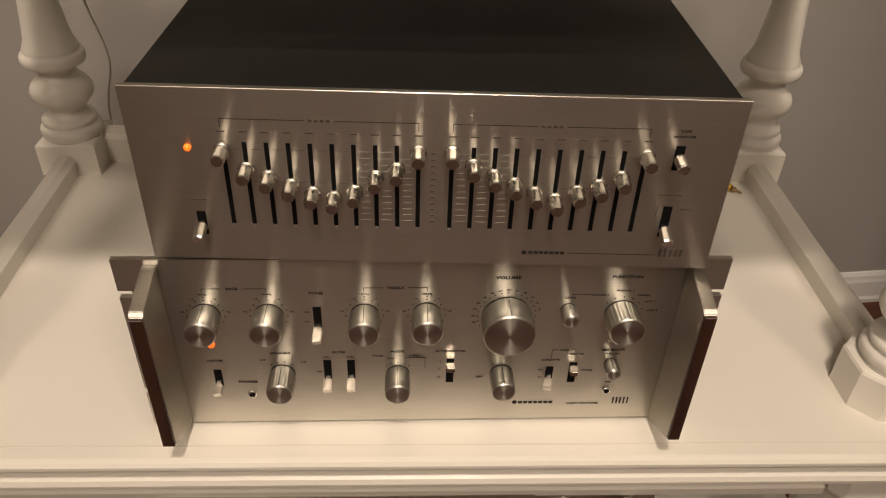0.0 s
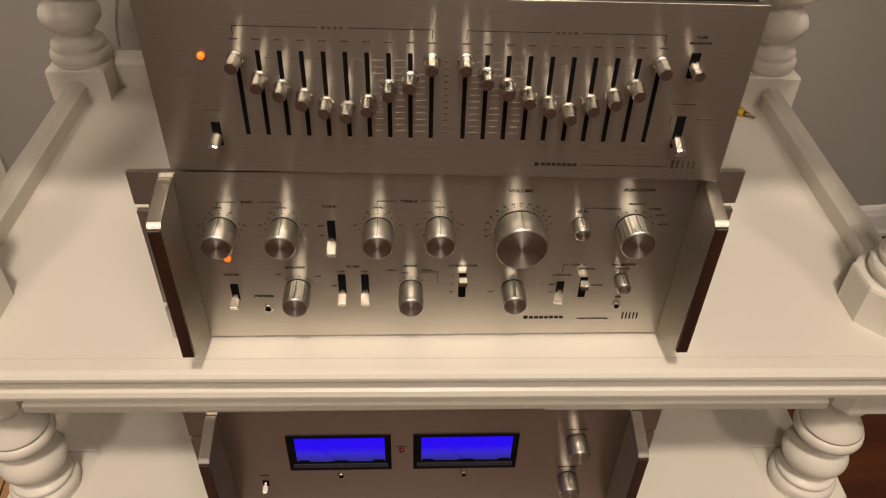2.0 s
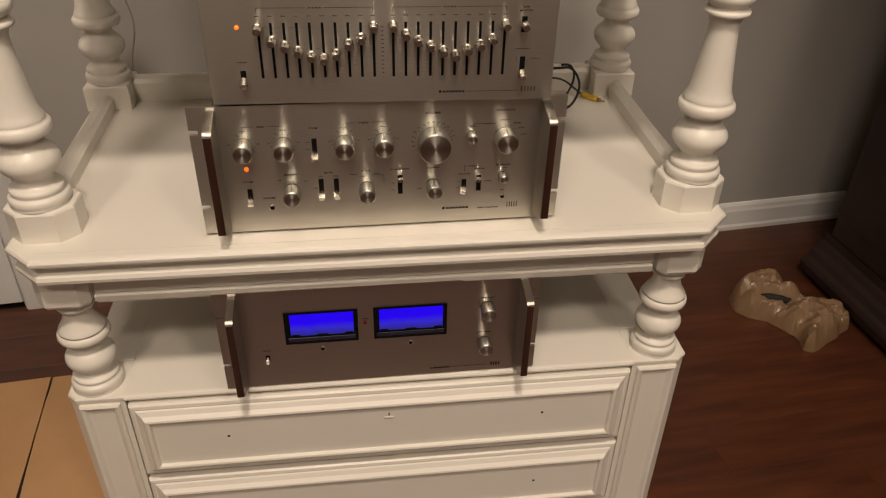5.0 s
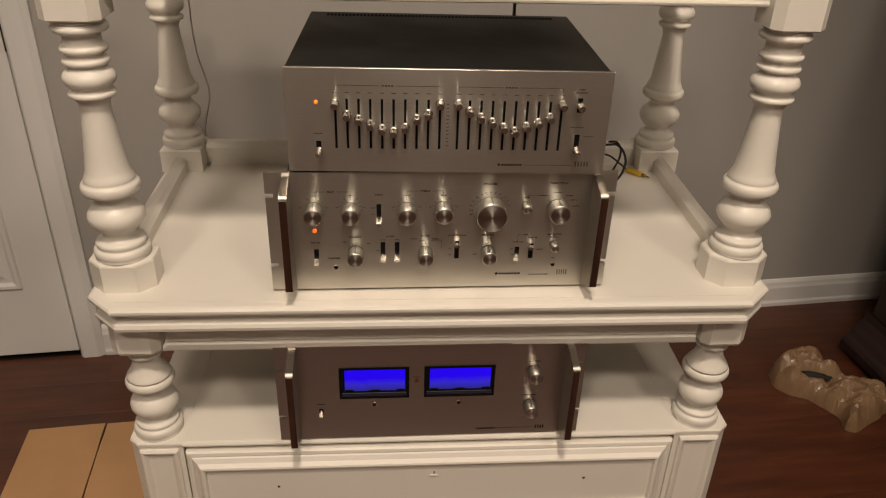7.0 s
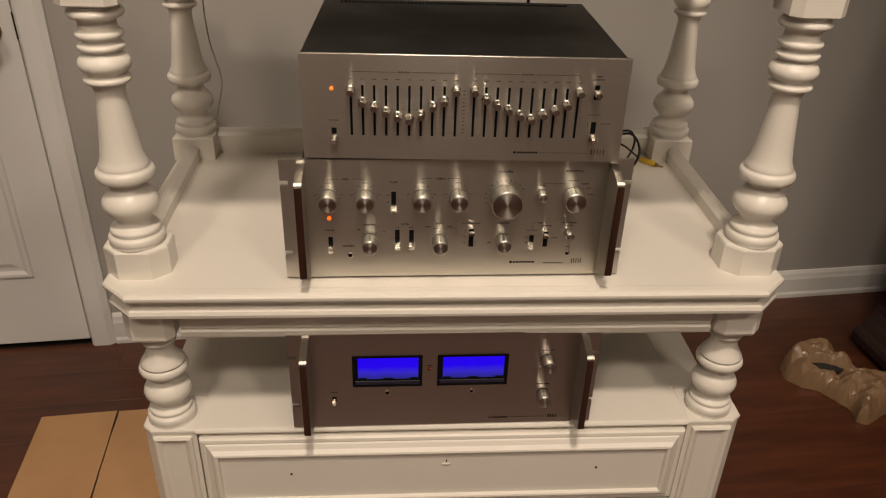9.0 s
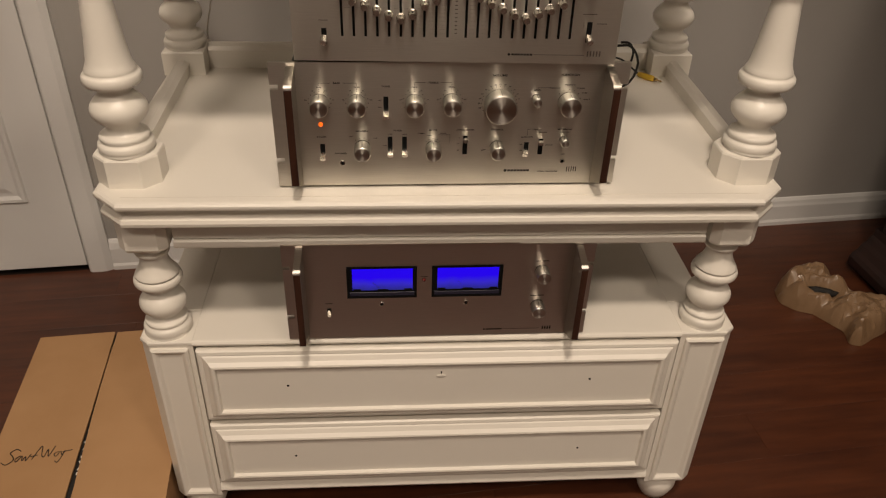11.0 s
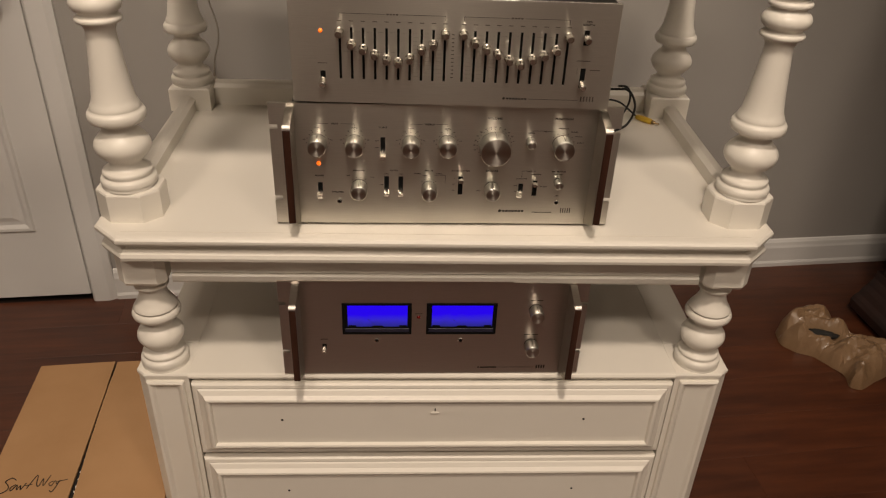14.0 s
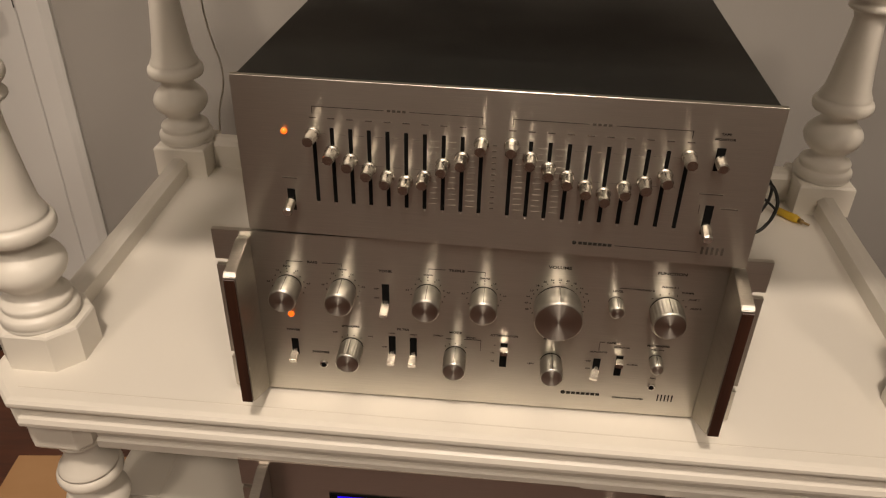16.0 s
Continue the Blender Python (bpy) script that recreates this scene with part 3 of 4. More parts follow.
def lever_at(unit, x, z0, z1, zl, length=0.014, w=0.0040, tilt=0.0, drop=0.0045, rod=False):
    """A bat lever in a black slot from z0 to z1; the lever leaves the panel at zl."""
    s = part("switch_slot", box(x - 0.0033, x + 0.0033, -0.0003, 0.002, z0, z1), PIT, unit, "black switch slot")
    m = pose(x, -0.0004, zl, 90 + math.degrees(math.atan2(drop, length)), 0, 0) @ pose(0, 0, 0, 0, tilt, 0)
    w *= 0.84
    blade = box(-w, w, -w * 0.75, w * 0.75, 0.0030, length, 0.0006, 2)
    if rod:
        blade = lathe([(w * 0.9, 0.0030), (w * 1.2, 0.0036), (w * 1.2, length - 0.0014), (w * 0.95, length)], 8, None, 10, False)
    lev = part("lever", blade, SATIN, unit, "small polished metal lever", m)
    part("stem", box(-w * 0.5, w * 0.5, -w * 0.4, w * 0.4, -0.001, 0.0032), SATIN, lev)
    return lev


def lamp_at(unit, x, z, r, material, label):
    p = part("pilot_lamp", lathe([(r, 0.0), (r, 0.0014), (r * 0.75, 0.0024), (r * 0.3, 0.0029)], 24), material, unit, label, pose(x, 0, z, 90))
    return p


def handles_on(unit, height, x=0.212, out=0.047):
    """Side handles: satin metal plates with a dark wood strip down the front edge."""
    for sx in (-1, 1):
        side = [(0.0, height - 0.005), (-0.006, height - 0.004), (-out + 0.003, height - 0.014), (-out, height - 0.017), (-out, 0.026), (-out + 0.004, 0.022), (-0.004, 0.0025), (0.0, 0.0025)]
        h = part("handle", extrude([(y - 0.0002, z) for y, z in side], sx * x - 0.0053, sx * x + 0.0053, "x", 0.0006), SIDEPLATE, unit)
        part("wood_strip", box(sx * x - 0.0049, sx * x + 0.0049, -out - 0.0022, -out - 0.0003, 0.0255, height - 0.0185, 0.0005, 1), ROSE, h, "dark rosewood strip")


def ticks(unit, x, z, r, angles, size, names=None):
    """Scale marks round a knob, and figures where given."""
    b = bmesh.new()
    for a in angles:
        q = radians(a)
        cx, cz = x + r * math.sin(q), z + r * math.cos(q)
        box(cx - 0.0005, cx + 0.0005, -0.0004, -0.0001, cz - 0.0005, cz + 0.0005, bm=b)
    part("scale_marks", b, INK, unit)
    for a, word in (names or {}).items():
        q = radians(a)
        legend(word, x + (r + 0.0035) * math.sin(q), z + (r + 0.003) * math.cos(q), size, unit)


# -- preamplifier on the middle shelf --
pre = tagged(new("preamplifier"), "brushed silver stereo preamplifier with two rows of knobs", "amplifier")
pre.matrix_basis = pose(0.0067, 0.0138, 0.7240, 0, 0, 0.584)
H1 = 0.182
part("front_panel", ear_panel(0.241, H1, (0.040, 0.148), 0.005), STEEL, pre)
part("case", box(-0.212, 0.212, 0.0055, 0.345, 0.003, H1 - 0.006, 0.001, 1), BLACK, pre, "black painted metal case")
for x in (-0.17, 0.17):
    for y in (0.03, 0.3):
        part("foot", lathe([(0.013, -0.0045), (0.014, -0.003), (0.014, 0.003)], 24), RUBBER, pre, "black rubber foot", pose(x, y, 0))
handles_on(pre, H1)
for x, z, r, h, ribs in ((-0.1768, 0.1268, 0.0124, 0.0255, False), (-0.1268, 0.1264, 0.0124, 0.0255, False), (-0.0500, 0.1262, 0.0124, 0.0255, False), (0.0003, 0.1272, 0.0124, 0.0255, False), (0.0658, 0.1245, 0.0212, 0.0262, False), (0.1162, 0.1312, 0.0066, 0.0165, False), (0.1605, 0.1268, 0.0145, 0.0245, True), (-0.1216, 0.0598, 0.0113, 0.0255, True), (-0.0234, 0.0586, 0.0108, 0.0255, False), (0.0662, 0.0585, 0.0105, 0.0240, False), (0.1610, 0.0690, 0.0062, 0.0150, False)):
    knob_at(pre, x, z, r, h, "large machined volume knob" if r > 0.02 else "", ribs)
jack_at(pre, -0.150, 0.0360)
jack_at(pre, 0.1625, 0.0360, 0.0036)
lamp_at(pre, -0.1772, 0.0945, 0.0029, AMBER, "glowing amber pilot lamp")
lever_at(pre, -0.0882, 0.110, 0.1345, 0.1150, 0.017, 0.0042)
lever_at(pre, -0.1765, 0.0455, 0.0650, 0.0510, 0.013, 0.0042)
lever_at(pre, -0.0832, 0.0525, 0.0755, 0.0560, 0.014, 0.0042)
lever_at(pre, -0.0632, 0.0525, 0.0752, 0.0560, 0.014, 0.0042)
lever_at(pre, 0.0216, 0.0475, 0.0760, 0.0715, 0.011, 0.0040, drop=-0.001)
lever_at(pre, 0.1085, 0.0500, 0.0655, 0.0545, 0.013, 0.0042, -14)
lever_at(pre, 0.1288, 0.0465, 0.0705, 0.0670, 0.012, 0.0040, -8, drop=-0.001)
for word, x, z, size in (("VOLUME", 0.0646, 0.1640, 0.0050), ("FUNCTION", 0.1600, 0.1646, 0.0048), ("BASS", -0.1532, 0.1535, 0.0042), ("TREBLE", -0.0248, 0.1540, 0.0042), ("TONE", -0.0882, 0.1487, 0.0042), ("LEVEL", 0.1168, 0.1432, 0.0036), ("SPEAKERS", -0.1221, 0.0838, 0.0038), ("FILTER", -0.0728, 0.0844, 0.0038), ("MODE", -0.0238, 0.0848, 0.0040), ("ATTENUATOR", 0.0212, 0.0849, 0.0038), ("BALANCE", 0.0655, 0.0852, 0.0038), ("TAPE", 0.1188, 0.0850, 0.0036), ("MONITOR", 0.1292, 0.0803, 0.0030), ("DUPLICATE", 0.1085, 0.0735, 0.0030), ("MIC MIXING", 0.1612, 0.0850, 0.0036), ("PULL ON", 0.1612, 0.0805, 0.0028), ("POWER", -0.1769, 0.0756, 0.0036), ("PHONES", -0.1522, 0.0502, 0.0042), ("MIC", 0.1625, 0.0462, 0.0030), ("PHONO 1", 0.1607, 0.1506, 0.0032), ("PHONO 2", 0.1405, 0.1460, 0.0032), ("TUNER", 0.1762, 0.1456, 0.0032), ("AUX 1", 0.1830, 0.1390, 0.0032), ("AUX 2", 0.1862, 0.1295, 0.0032), ("STEREO PREAMPLIFIER", 0.1432, 0.0190, 0.0029), ("LEFT", 0.0478, 0.0540, 0.0030), ("OFF", -0.0965, 0.1290, 0.0026), ("ON", -0.0965, 0.1190, 0.0026), ("LOW", -0.0832, 0.0790, 0.0026), ("HIGH", -0.0632, 0.0790, 0.0026), ("OFF", -0.0905, 0.0620, 0.0026), ("OFF", 0.1005, 0.0620, 0.0026), ("ON", 0.1010, 0.0530, 0.0026), ("SOURCE", 0.1410, 0.0610, 0.0026), ("STEREO", -0.0400, 0.0800, 0.0026), ("NORM", -0.0290, 0.0770, 0.0022), ("MONO", -0.0095, 0.0800, 0.0026), ("OFF", -0.1370, 0.0760, 0.0026), ("A+B", -0.1035, 0.0735, 0.0026), ("0", 0.0130, 0.0730, 0.0026), ("-15", 0.0115, 0.0640, 0.0026), ("-30", 0.0115, 0.0540, 0.0026)):
    legend(word, x, z, size, pre)
for x, word in ((-0.1768, "50Hz"), (-0.1268, "100Hz"), (-0.0500, "10kHz"), (0.0003, "20kHz")):
    legend(word, x, 0.1478, 0.0031, pre)
    ticks(pre, x, 0.1268, 0.0152, range(-120, 121, 24), 0.0026, {0: "0", -28: "1.5", 28: "1.5", -80: "4.5", 80: "4.5"})
ticks(pre, 0.0658, 0.1245, 0.0240, range(-130, 131, 13), 0.0030, {0: "22", 14: "20", 28: "18", 44: "14", 60: "10", 76: "6", -14: "24", -28: "26", -44: "28", -60: "30", -75: "34", -90: "40", -105: "50"})
ticks(pre, 0.1605, 0.1268, 0.0172, (-50, -25, 0, 25, 50, 75), 0.003)
ticks(pre, -0.1216, 0.0598, 0.0140, (-40, -15, 10, 40), 0.003)
ticks(pre, -0.0234, 0.0586, 0.0136, (-45, -25, 0, 25, 45), 0.003)
L = 0.00022
bars([(-0.1768, -0.1620, 0.1533, 0.1533 + 2 * L), (-0.1445, -0.1268, 0.1533, 0.1533 + 2 * L), (-0.1770, -0.1766, 0.1500, 0.1535), (-0.1270, -0.1266, 0.1500, 0.1535), (-0.0500, -0.0345, 0.1540, 0.1540 + 2 * L), (-0.0150, 0.0003, 0.1540, 0.1540 + 2 * L), (-0.0502, -0.0498, 0.1500, 0.1542), (0.0001, 0.0005, 0.1500, 0.1542), (0.1180, 0.1330, 0.1465, 0.1469), (0.1178, 0.1182, 0.1450, 0.1469), (0.1085, 0.1130, 0.0852, 0.0856), (0.1083, 0.1087, 0.0755, 0.0856), (0.1250, 0.1285, 0.0852, 0.0856), (-0.0160, 0.0, 0.0776, 0.0780), (-0.0003, 0.0001, 0.0650, 0.0780)], pre)
# maker's mark and model mark as plain shapes
part("maker_mark", lathe([(0.0022, 0.0), (0.0022, 0.0003)], 16), INK, pre, "", pose(0.0812, 0, 0.0212, 90))
bars([(0.0845 + k * 0.0046, 0.0882 + k * 0.0046, 0.0196, 0.0225) for k in range(7)], pre, None, "maker_mark")
bars([(0.1702 + k * 0.0033, 0.1714 + k * 0.0033, 0.0185, 0.0265) for k in range(5)], pre, None, "model_mark")

# -- graphic equalizer on top of it --
eq = tagged(new("graphic_equalizer"), "brushed silver graphic equalizer with twenty sliders in two curves", "equalizer")
eq.matrix_basis = pose(0.0087, 0.0060, 0.9089, 0, 0, -1.457)
HE = 0.1395
part("front_panel", box(-0.208, 0.211, 0.0, 0.005, 0.0, HE, 0.00028, 1), STEEL, eq)
case = part("case", box(-0.2075, 0.2095, 0.0055, 0.330, 0.004, HE - 0.003, 0.0012, 1), BLACK, eq, "black painted metal case with a slotted back edge")
b = bmesh.new()
for k in range(62):
    x = -0.178 + 0.356 * k / 61
    box(x - 0.0018, x + 0.0018, 0.303, 0.315, HE - 0.0031, HE - 0.0026, bm=b)
tagged(part("vent_grille", b, PIT, case), kind="stuff")
for x in (-0.17, 0.17):
    for y in (0.03, 0.29):
        part("foot", lathe([(0.011, -0.0089), (0.012, -0.006), (0.012, 0.004)], 20), RUBBER, eq, "black rubber foot", pose(x, y, 0))
lamp_at(eq, -0.1683, 0.0950, 0.0025, AMBER, "glowing amber pilot lamp")
XS = [-0.1442 + 0.01488 * k for k in range(10)] + [0.0130 + 0.01489 * k for k in range(10)]
ZS = [0.0950, 0.0805, 0.0746, 0.0682, 0.0621, 0.0588, 0.0643, 0.0763, 0.0830, 0.0967, 0.0970, 0.0872, 0.0795, 0.0733, 0.0663, 0.0611, 0.0680, 0.0733, 0.0805, 0.0975]
cap = None
for x, z in zip(XS, ZS):
    part("slider_slot", box(x - 0.0016, x + 0.0016, -0.0003, 0.002, 0.0330, 0.1000), PIT, eq, "black slider slot")
    part("stop_screw", lathe([(0.0007, 0.0), (0.0007, 0.0002)], 10), KNOB, eq, "", pose(x, 0, 0.0312, 90))
    if cap is None:
        cap = part("slider_cap", lathe([(0.0022, 0.0), (0.0022, 0.0040), (0.0050, 0.0042), (0.0048, 0.0180), (0.0042, 0.0192)], 8, None, 10, False), SATIN, eq, "polished faceted slider cap", pose(x, 0, z, 90) @ pose(0, 0, 0, 0, 0, 22.5))
        part("collar", lathe([(0.0048, 0.0012), (0.0059, 0.0018), (0.0059, 0.0044), (0.0050, 0.0050)], 28), SATIN, cap)
    else:
        again(cap, eq, pose(x, 0, z, 90) @ pose(0, 0, 0, 0, 0, 22.5))
lever_at(eq, -0.1672, 0.0228, 0.0428, 0.0330, 0.017, 0.0046, rod=True)
lever_at(eq, 0.1702, 0.0858, 0.1050, 0.0965, 0.017, 0.0046, drop=0.001, rod=True)
lever_at(eq, 0.1712, 0.0290, 0.0556, 0.0380, 0.017, 0.0046, rod=True)
# faint scale lines between the slots
SCALE = plain("pale_scale_print", (0.26, 0.235, 0.205), 0.6)
FAINT = plain("faint_print", (0.09, 0.075, 0.062), 0.5, 0.3)
near, far = [], []
for side in (XS[:10], XS[10:]):
    for k in range(9):
        close = (k > 5) if side[0] < 0 else (k < 3)
        for n in range(12):
            if close or n in (6, 11):
                (near if close else far).append((side[k] + 0.0040, side[k + 1] - 0.0040, 0.0385 + 0.0051 * n - 0.00006, 0.0385 + 0.0051 * n + 0.00006))
tagged(bars(near, eq, SCALE, "scale_print"), kind="stuff")
tagged(bars(far, eq, FAINT, "scale_print"), kind="stuff")
bars([(-0.0016, 0.0016, 0.0385 + 0.0051 * n - 0.0006, 0.0385 + 0.0051 * n + 0.0004) for n in range(12)], eq, FAINT, "scale_figures")
for x0, x1 in ((XS[0], XS[9]), (XS[10], XS[19])):
    m = (x0 + x1) / 2
    bars([(x0, m - 0.010, 0.1172, 0.1176), (m + 0.010, x1, 0.1172, 0.1176), (x0 - L, x0 + L, 0.1112, 0.1176), (x1 - L, x1 + L, 0.1112, 0.1176)], eq)
    bars([(m - 0.0075 + 0.004 * k, m - 0.0048 + 0.004 * k, 0.1165, 0.1184) for k in range(4)], eq, FAINT, "unread_words")
bars([(x - 0.0028, x + 0.0028, 0.1075, 0.1084) for x in XS], eq, FAINT, "unread_print")
for word, x, z in (("TAPE", 0.1712, 0.1162), ("MONITOR", 0.1712, 0.1120)):
    legend(word, x, z, 0.0032, eq)
bars([(-0.1735, -0.1615, 0.0526, 0.0535), (0.1610, 0.1790, 0.0651, 0.0660), (0.1800, 0.1930, 0.0530, 0.0539), (0.1632, 0.1636, 0.0480, 0.0560)], eq, FAINT, "unread_words")
part("maker_mark", lathe([(0.0018, 0.0), (0.0018, 0.0003)], 16), INK, eq, "", pose(0.0702, 0, 0.0120, 90))
bars([(0.0735 + k * 0.0040, 0.0767 + k * 0.0040, 0.0107, 0.0132) for k in range(7)] + [(0.1030, 0.1690, 0.0117, 0.0121)], eq, None, "maker_mark")
bars([(0.1722 + k * 0.0040, 0.1740 + k * 0.0040, 0.0105, 0.0175) for k in range(5)], eq, FAINT, "model_mark")

# -- power amplifier on the lower shelf --
amp = tagged(new("power_amplifier"), "brushed metal power amplifier with two blue-lit level meters", "amplifier")
amp.matrix_basis = pose(-0.0024, -0.0009, 0.4514, 0, 0, 0.433)
H2 = 0.179
part("front_panel", ear_panel(0.2385, H2, (0.045, 0.138), 0.005), SHADED_STEEL, amp, "brushed metal front with shade put into its colour")
part("case", box(-0.21, 0.21, 0.0055, 0.38, 0.004, H2 - 0.012, 0.001, 1), BLACK, amp, "black painted metal case")
for x in (-0.17, 0.17):
    for y in (0.03, 0.3):
        part("foot", lathe([(0.013, -0.0034), (0.014, -0.002), (0.014, 0.004)], 24), RUBBER, amp, "black rubber foot", pose(x, y, 0))
handles_on(amp, H2, 0.2115)
for x0, x1 in ((-0.1432, -0.0355), (-0.0125, 0.0975)):
    z0, z1 = 0.0795, 0.1385
    meter = part("level_meter", frame_moulding(x0, x1, z0, z1, [(0.0, -0.0002), (0.0, -0.0012), (0.0022, -0.0012), (0.0030, -0.0004), (0.0032, -0.0004)]), PIT, amp, "black meter window")
    part("dial", box(x0 + 0.0085, x1 - 0.0065, -0.0008, -0.0005, z0 + 0.0150, z1 - 0.0040), DIAL, meter, "blue-lit meter dial")
    part("sill", box(x0 + 0.004, x1 - 0.004, -0.0016, -0.0005, z0 + 0.0045, z0 + 0.0115, 0.0004, 1), plain("dark_meter_sill", (0.022, 0.022, 0.04), 0.25), meter, "dark glossy sill")
    mid = (x0 + x1) / 2 + 0.001
    part("needle_hub", extrude([(mid - 0.010, z0 + 0.0150), (mid + 0.010, z0 + 0.0150), (mid + 0.006, z0 + 0.0172), (mid - 0.006, z0 + 0.0172)], -0.0012, -0.0009, "y"), PIT, meter)
    for xa in (x0 + 0.0095, x1 - 0.0195):
        part("dial_shield", box(xa, xa + 0.012, -0.0013, -0.0009, z0 + 0.0150, z0 + 0.0180, 0.0002, 1), PIT, meter)
    part("needle", extrude([(mid - 0.002, z0 + 0.016), (mid - 0.0012, z0 + 0.016), (mid - 0.0150, z0 + 0.0300), (mid - 0.0154, z0 + 0.0297)], -0.00105, -0.00095, "y"), plain("needle_blue", (0.02, 0.02, 0.10), 0.4), meter)
jack_at(amp, -0.0900, 0.0675, 0.0042)
jack_at(amp, 0.0425, 0.0675, 0.0042)
lamp_at(amp, -0.0246, 0.1125, 0.0028, REDLENS, "unlit dark red lamp")
lever_at(amp, -0.1725, 0.0495, 0.0600, 0.0555, 0.011, 0.0030)
knob_at(amp, 0.1580, 0.1265, 0.0110, 0.0230)
knob_at(amp, 0.1565, 0.0590, 0.0110, 0.0230)
bars([(0.1480, 0.1560, 0.1435, 0.1448), (0.1585, 0.1680, 0.1435, 0.1448), (0.1440, 0.1540, 0.0775, 0.0788), (0.1560, 0.1660, 0.0775, 0.0788), (-0.1780, -0.1670, 0.0690, 0.0700), (-0.0300, -0.0190, 0.1185, 0.1193)], amp, None, "unread_words")
bars([(0.0730, 0.0755, 0.0095, 0.0125), (0.0770, 0.1040, 0.0098, 0.0122), (0.1050, 0.1640, 0.0107, 0.0112)], amp, None, "maker_mark")
bars([(0.1690 + k * 0.0040, 0.1714 + k * 0.0040, 0.0085, 0.0150) for k in range(4)], amp, None, "model_mark")

# ---- cords ----
tagged(part("black_cable", tube([(0.215, 0.30, 0.79), (0.28, 0.34, 0.812), (0.338, 0.36, 0.8105), (0.352, 0.36, 0.8095), (0.364, 0.36, 0.798), (0.3715, 0.36, 0.780), (0.371, 0.36, 0.764), (0.366, 0.36, 0.749), (0.352, 0.355, 0.7375), (0.31, 0.345, 0.727), (0.24, 0.33, 0.7225)], 0.0023), RUBBER), "thin black audio cable looped behind the equalizer", "cable")
tagged(part("black_cable", tube([(0.336, 0.364, 0.8145), (0.350, 0.364, 0.8140), (0.358, 0.362, 0.805), (0.360, 0.360, 0.792), (0.355, 0.357, 0.775), (0.335, 0.345, 0.752), (0.29, 0.325, 0.732), (0.23, 0.31, 0.7225)], 0.0020), RUBBER), "second strand of thin black cable behind the equalizer", "cable")
plug = tagged(new("yellow_plug"), "yellow phono plug lying on the shelf on a black cord", "plug")
plug.matrix_basis = pose(0.419, 0.428, 0.7250, 0, 0, -48)
part("plug_body", soften(lathe([(0.0035, -0.022), (0.0052, -0.019), (0.0058, 0.008), (0.0045, 0.014)], 20)), YELLOW, plug, "", pose(0, 0, 0, 0, 90, 0))
part("plug_tip", lathe([(0.0036, 0.0141), (0.0036, 0.020), (0.0018, 0.021), (0.0016, 0.030)], 16), BRASS, plug, "", pose(0, 0, 0, 0, 90, 0))
part("cord", tube([(-0.021, 0, 0), (-0.034, -0.012, 0.014), (-0.048, -0.030, 0.030), (-0.066, -0.052, 0.034), (-0.090, -0.075, 0.020), (-0.11, -0.09, -0.003)], 0.0018), RUBBER, plug)
tagged(part("white_cord", tube([(-0.431, 0.545, 1.135), (-0.431, 0.545, 1.019), (-0.431, 0.545, 0.968), (-0.427, 0.545, 0.915), (-0.415, 0.545, 0.860), (-0.4155, 0.545, 0.826), (-0.430, 0.545, 0.767), (-0.43, 0.545, 0.66), (-0.43, 0.545, 0.5), (-0.42, 0.56, 0.2), (-0.41, 0.62, 0.002)], 0.0014), WIREWHITE), "thin white cord hanging down behind a rear post", "cord")
tagged(part("black_cable", tube([(0.158, 0.45, 1.133), (0.158, 0.45, 1.04), (0.156, 0.44, 0.96), (0.148, 0.425, 0.86), (0.138, 0.41, 0.76), (0.138, 0.39, 0.7225)], 0.0030), RUBBER), "black cable rising behind the equalizer", "cable")
tagged(part("black_cable", tube([(0.335, 0.39, 0.4505), (0.367, 0.31, 0.4505), (0.387, 0.282, 0.4505), (0.406, 0.268, 0.4505)], 0.0022), RUBBER), "end of a thin black cable on the lower shelf", "cable")

# ---- cardboard carton beside the stand ----
carton = tagged(new("cardboard_carton"), "closed brown cardboard carton with two top flaps and pen scrawl", "box")
carton.matrix_basis = pose(-0.690, 0.395, 0.021, 0, 0, 5.5)
part("body", box(-0.155, 0.166, -0.60, 0.0, -0.0205, 0.113, 0.002, 1), CARD, carton)


def flap(edge, outer, z, wave, seed):
    """A top flap: straight fold outside, hand-cut edge along the seam, slightly bowed board."""
    b = bmesh.new()
    rows = []
    for k in range(41):
        t = k / 40
        y = 0.003 - 0.605 * t
        cut = edge + wave * (math.sin(t * 5.2 + seed) + 0.35 * noise.noise((t * 14, seed, 0.0)))
        rows.append([(outer + (cut - outer) * f, y, z + 0.0025 * math.sin(math.pi * f * 0.5) * math.sin(math.pi * min(1.0, t + 0.15))) for f in (0.0, 0.35, 0.7, 1.0)])
    top = [[b.verts.new(p) for p in row] for row in rows]
    low = [[b.verts.new((x, y, h - 0.004)) for x, y, h in row] for row in rows]
    for m in range(40):
        for n in range(3):
            b.faces.new((top[m][n], top[m][n + 1], top[m + 1][n + 1], top[m + 1][n]))
            b.faces.new((low[m][n], low[m + 1][n], low[m + 1][n + 1], low[m][n + 1]))
        for n in (0, 3):
            b.faces.new((top[m][n], top[m + 1][n], low[m + 1][n], low[m][n]))
    for m in (0, 40):
        for n in range(3):
            b.faces.new((top[m][n], low[m][n], low[m][n + 1], top[m][n + 1]))
    bmesh.ops.recalc_face_normals(b, faces=b.faces)
    return b


left_flap = part("flap", flap(-0.0015, -0.157, 0.1190, 0.0014, 0.6), CARD, carton)
part("flap", flap(0.0045, 0.169, 0.1172, 0.0026, 3.4), CARD, carton)
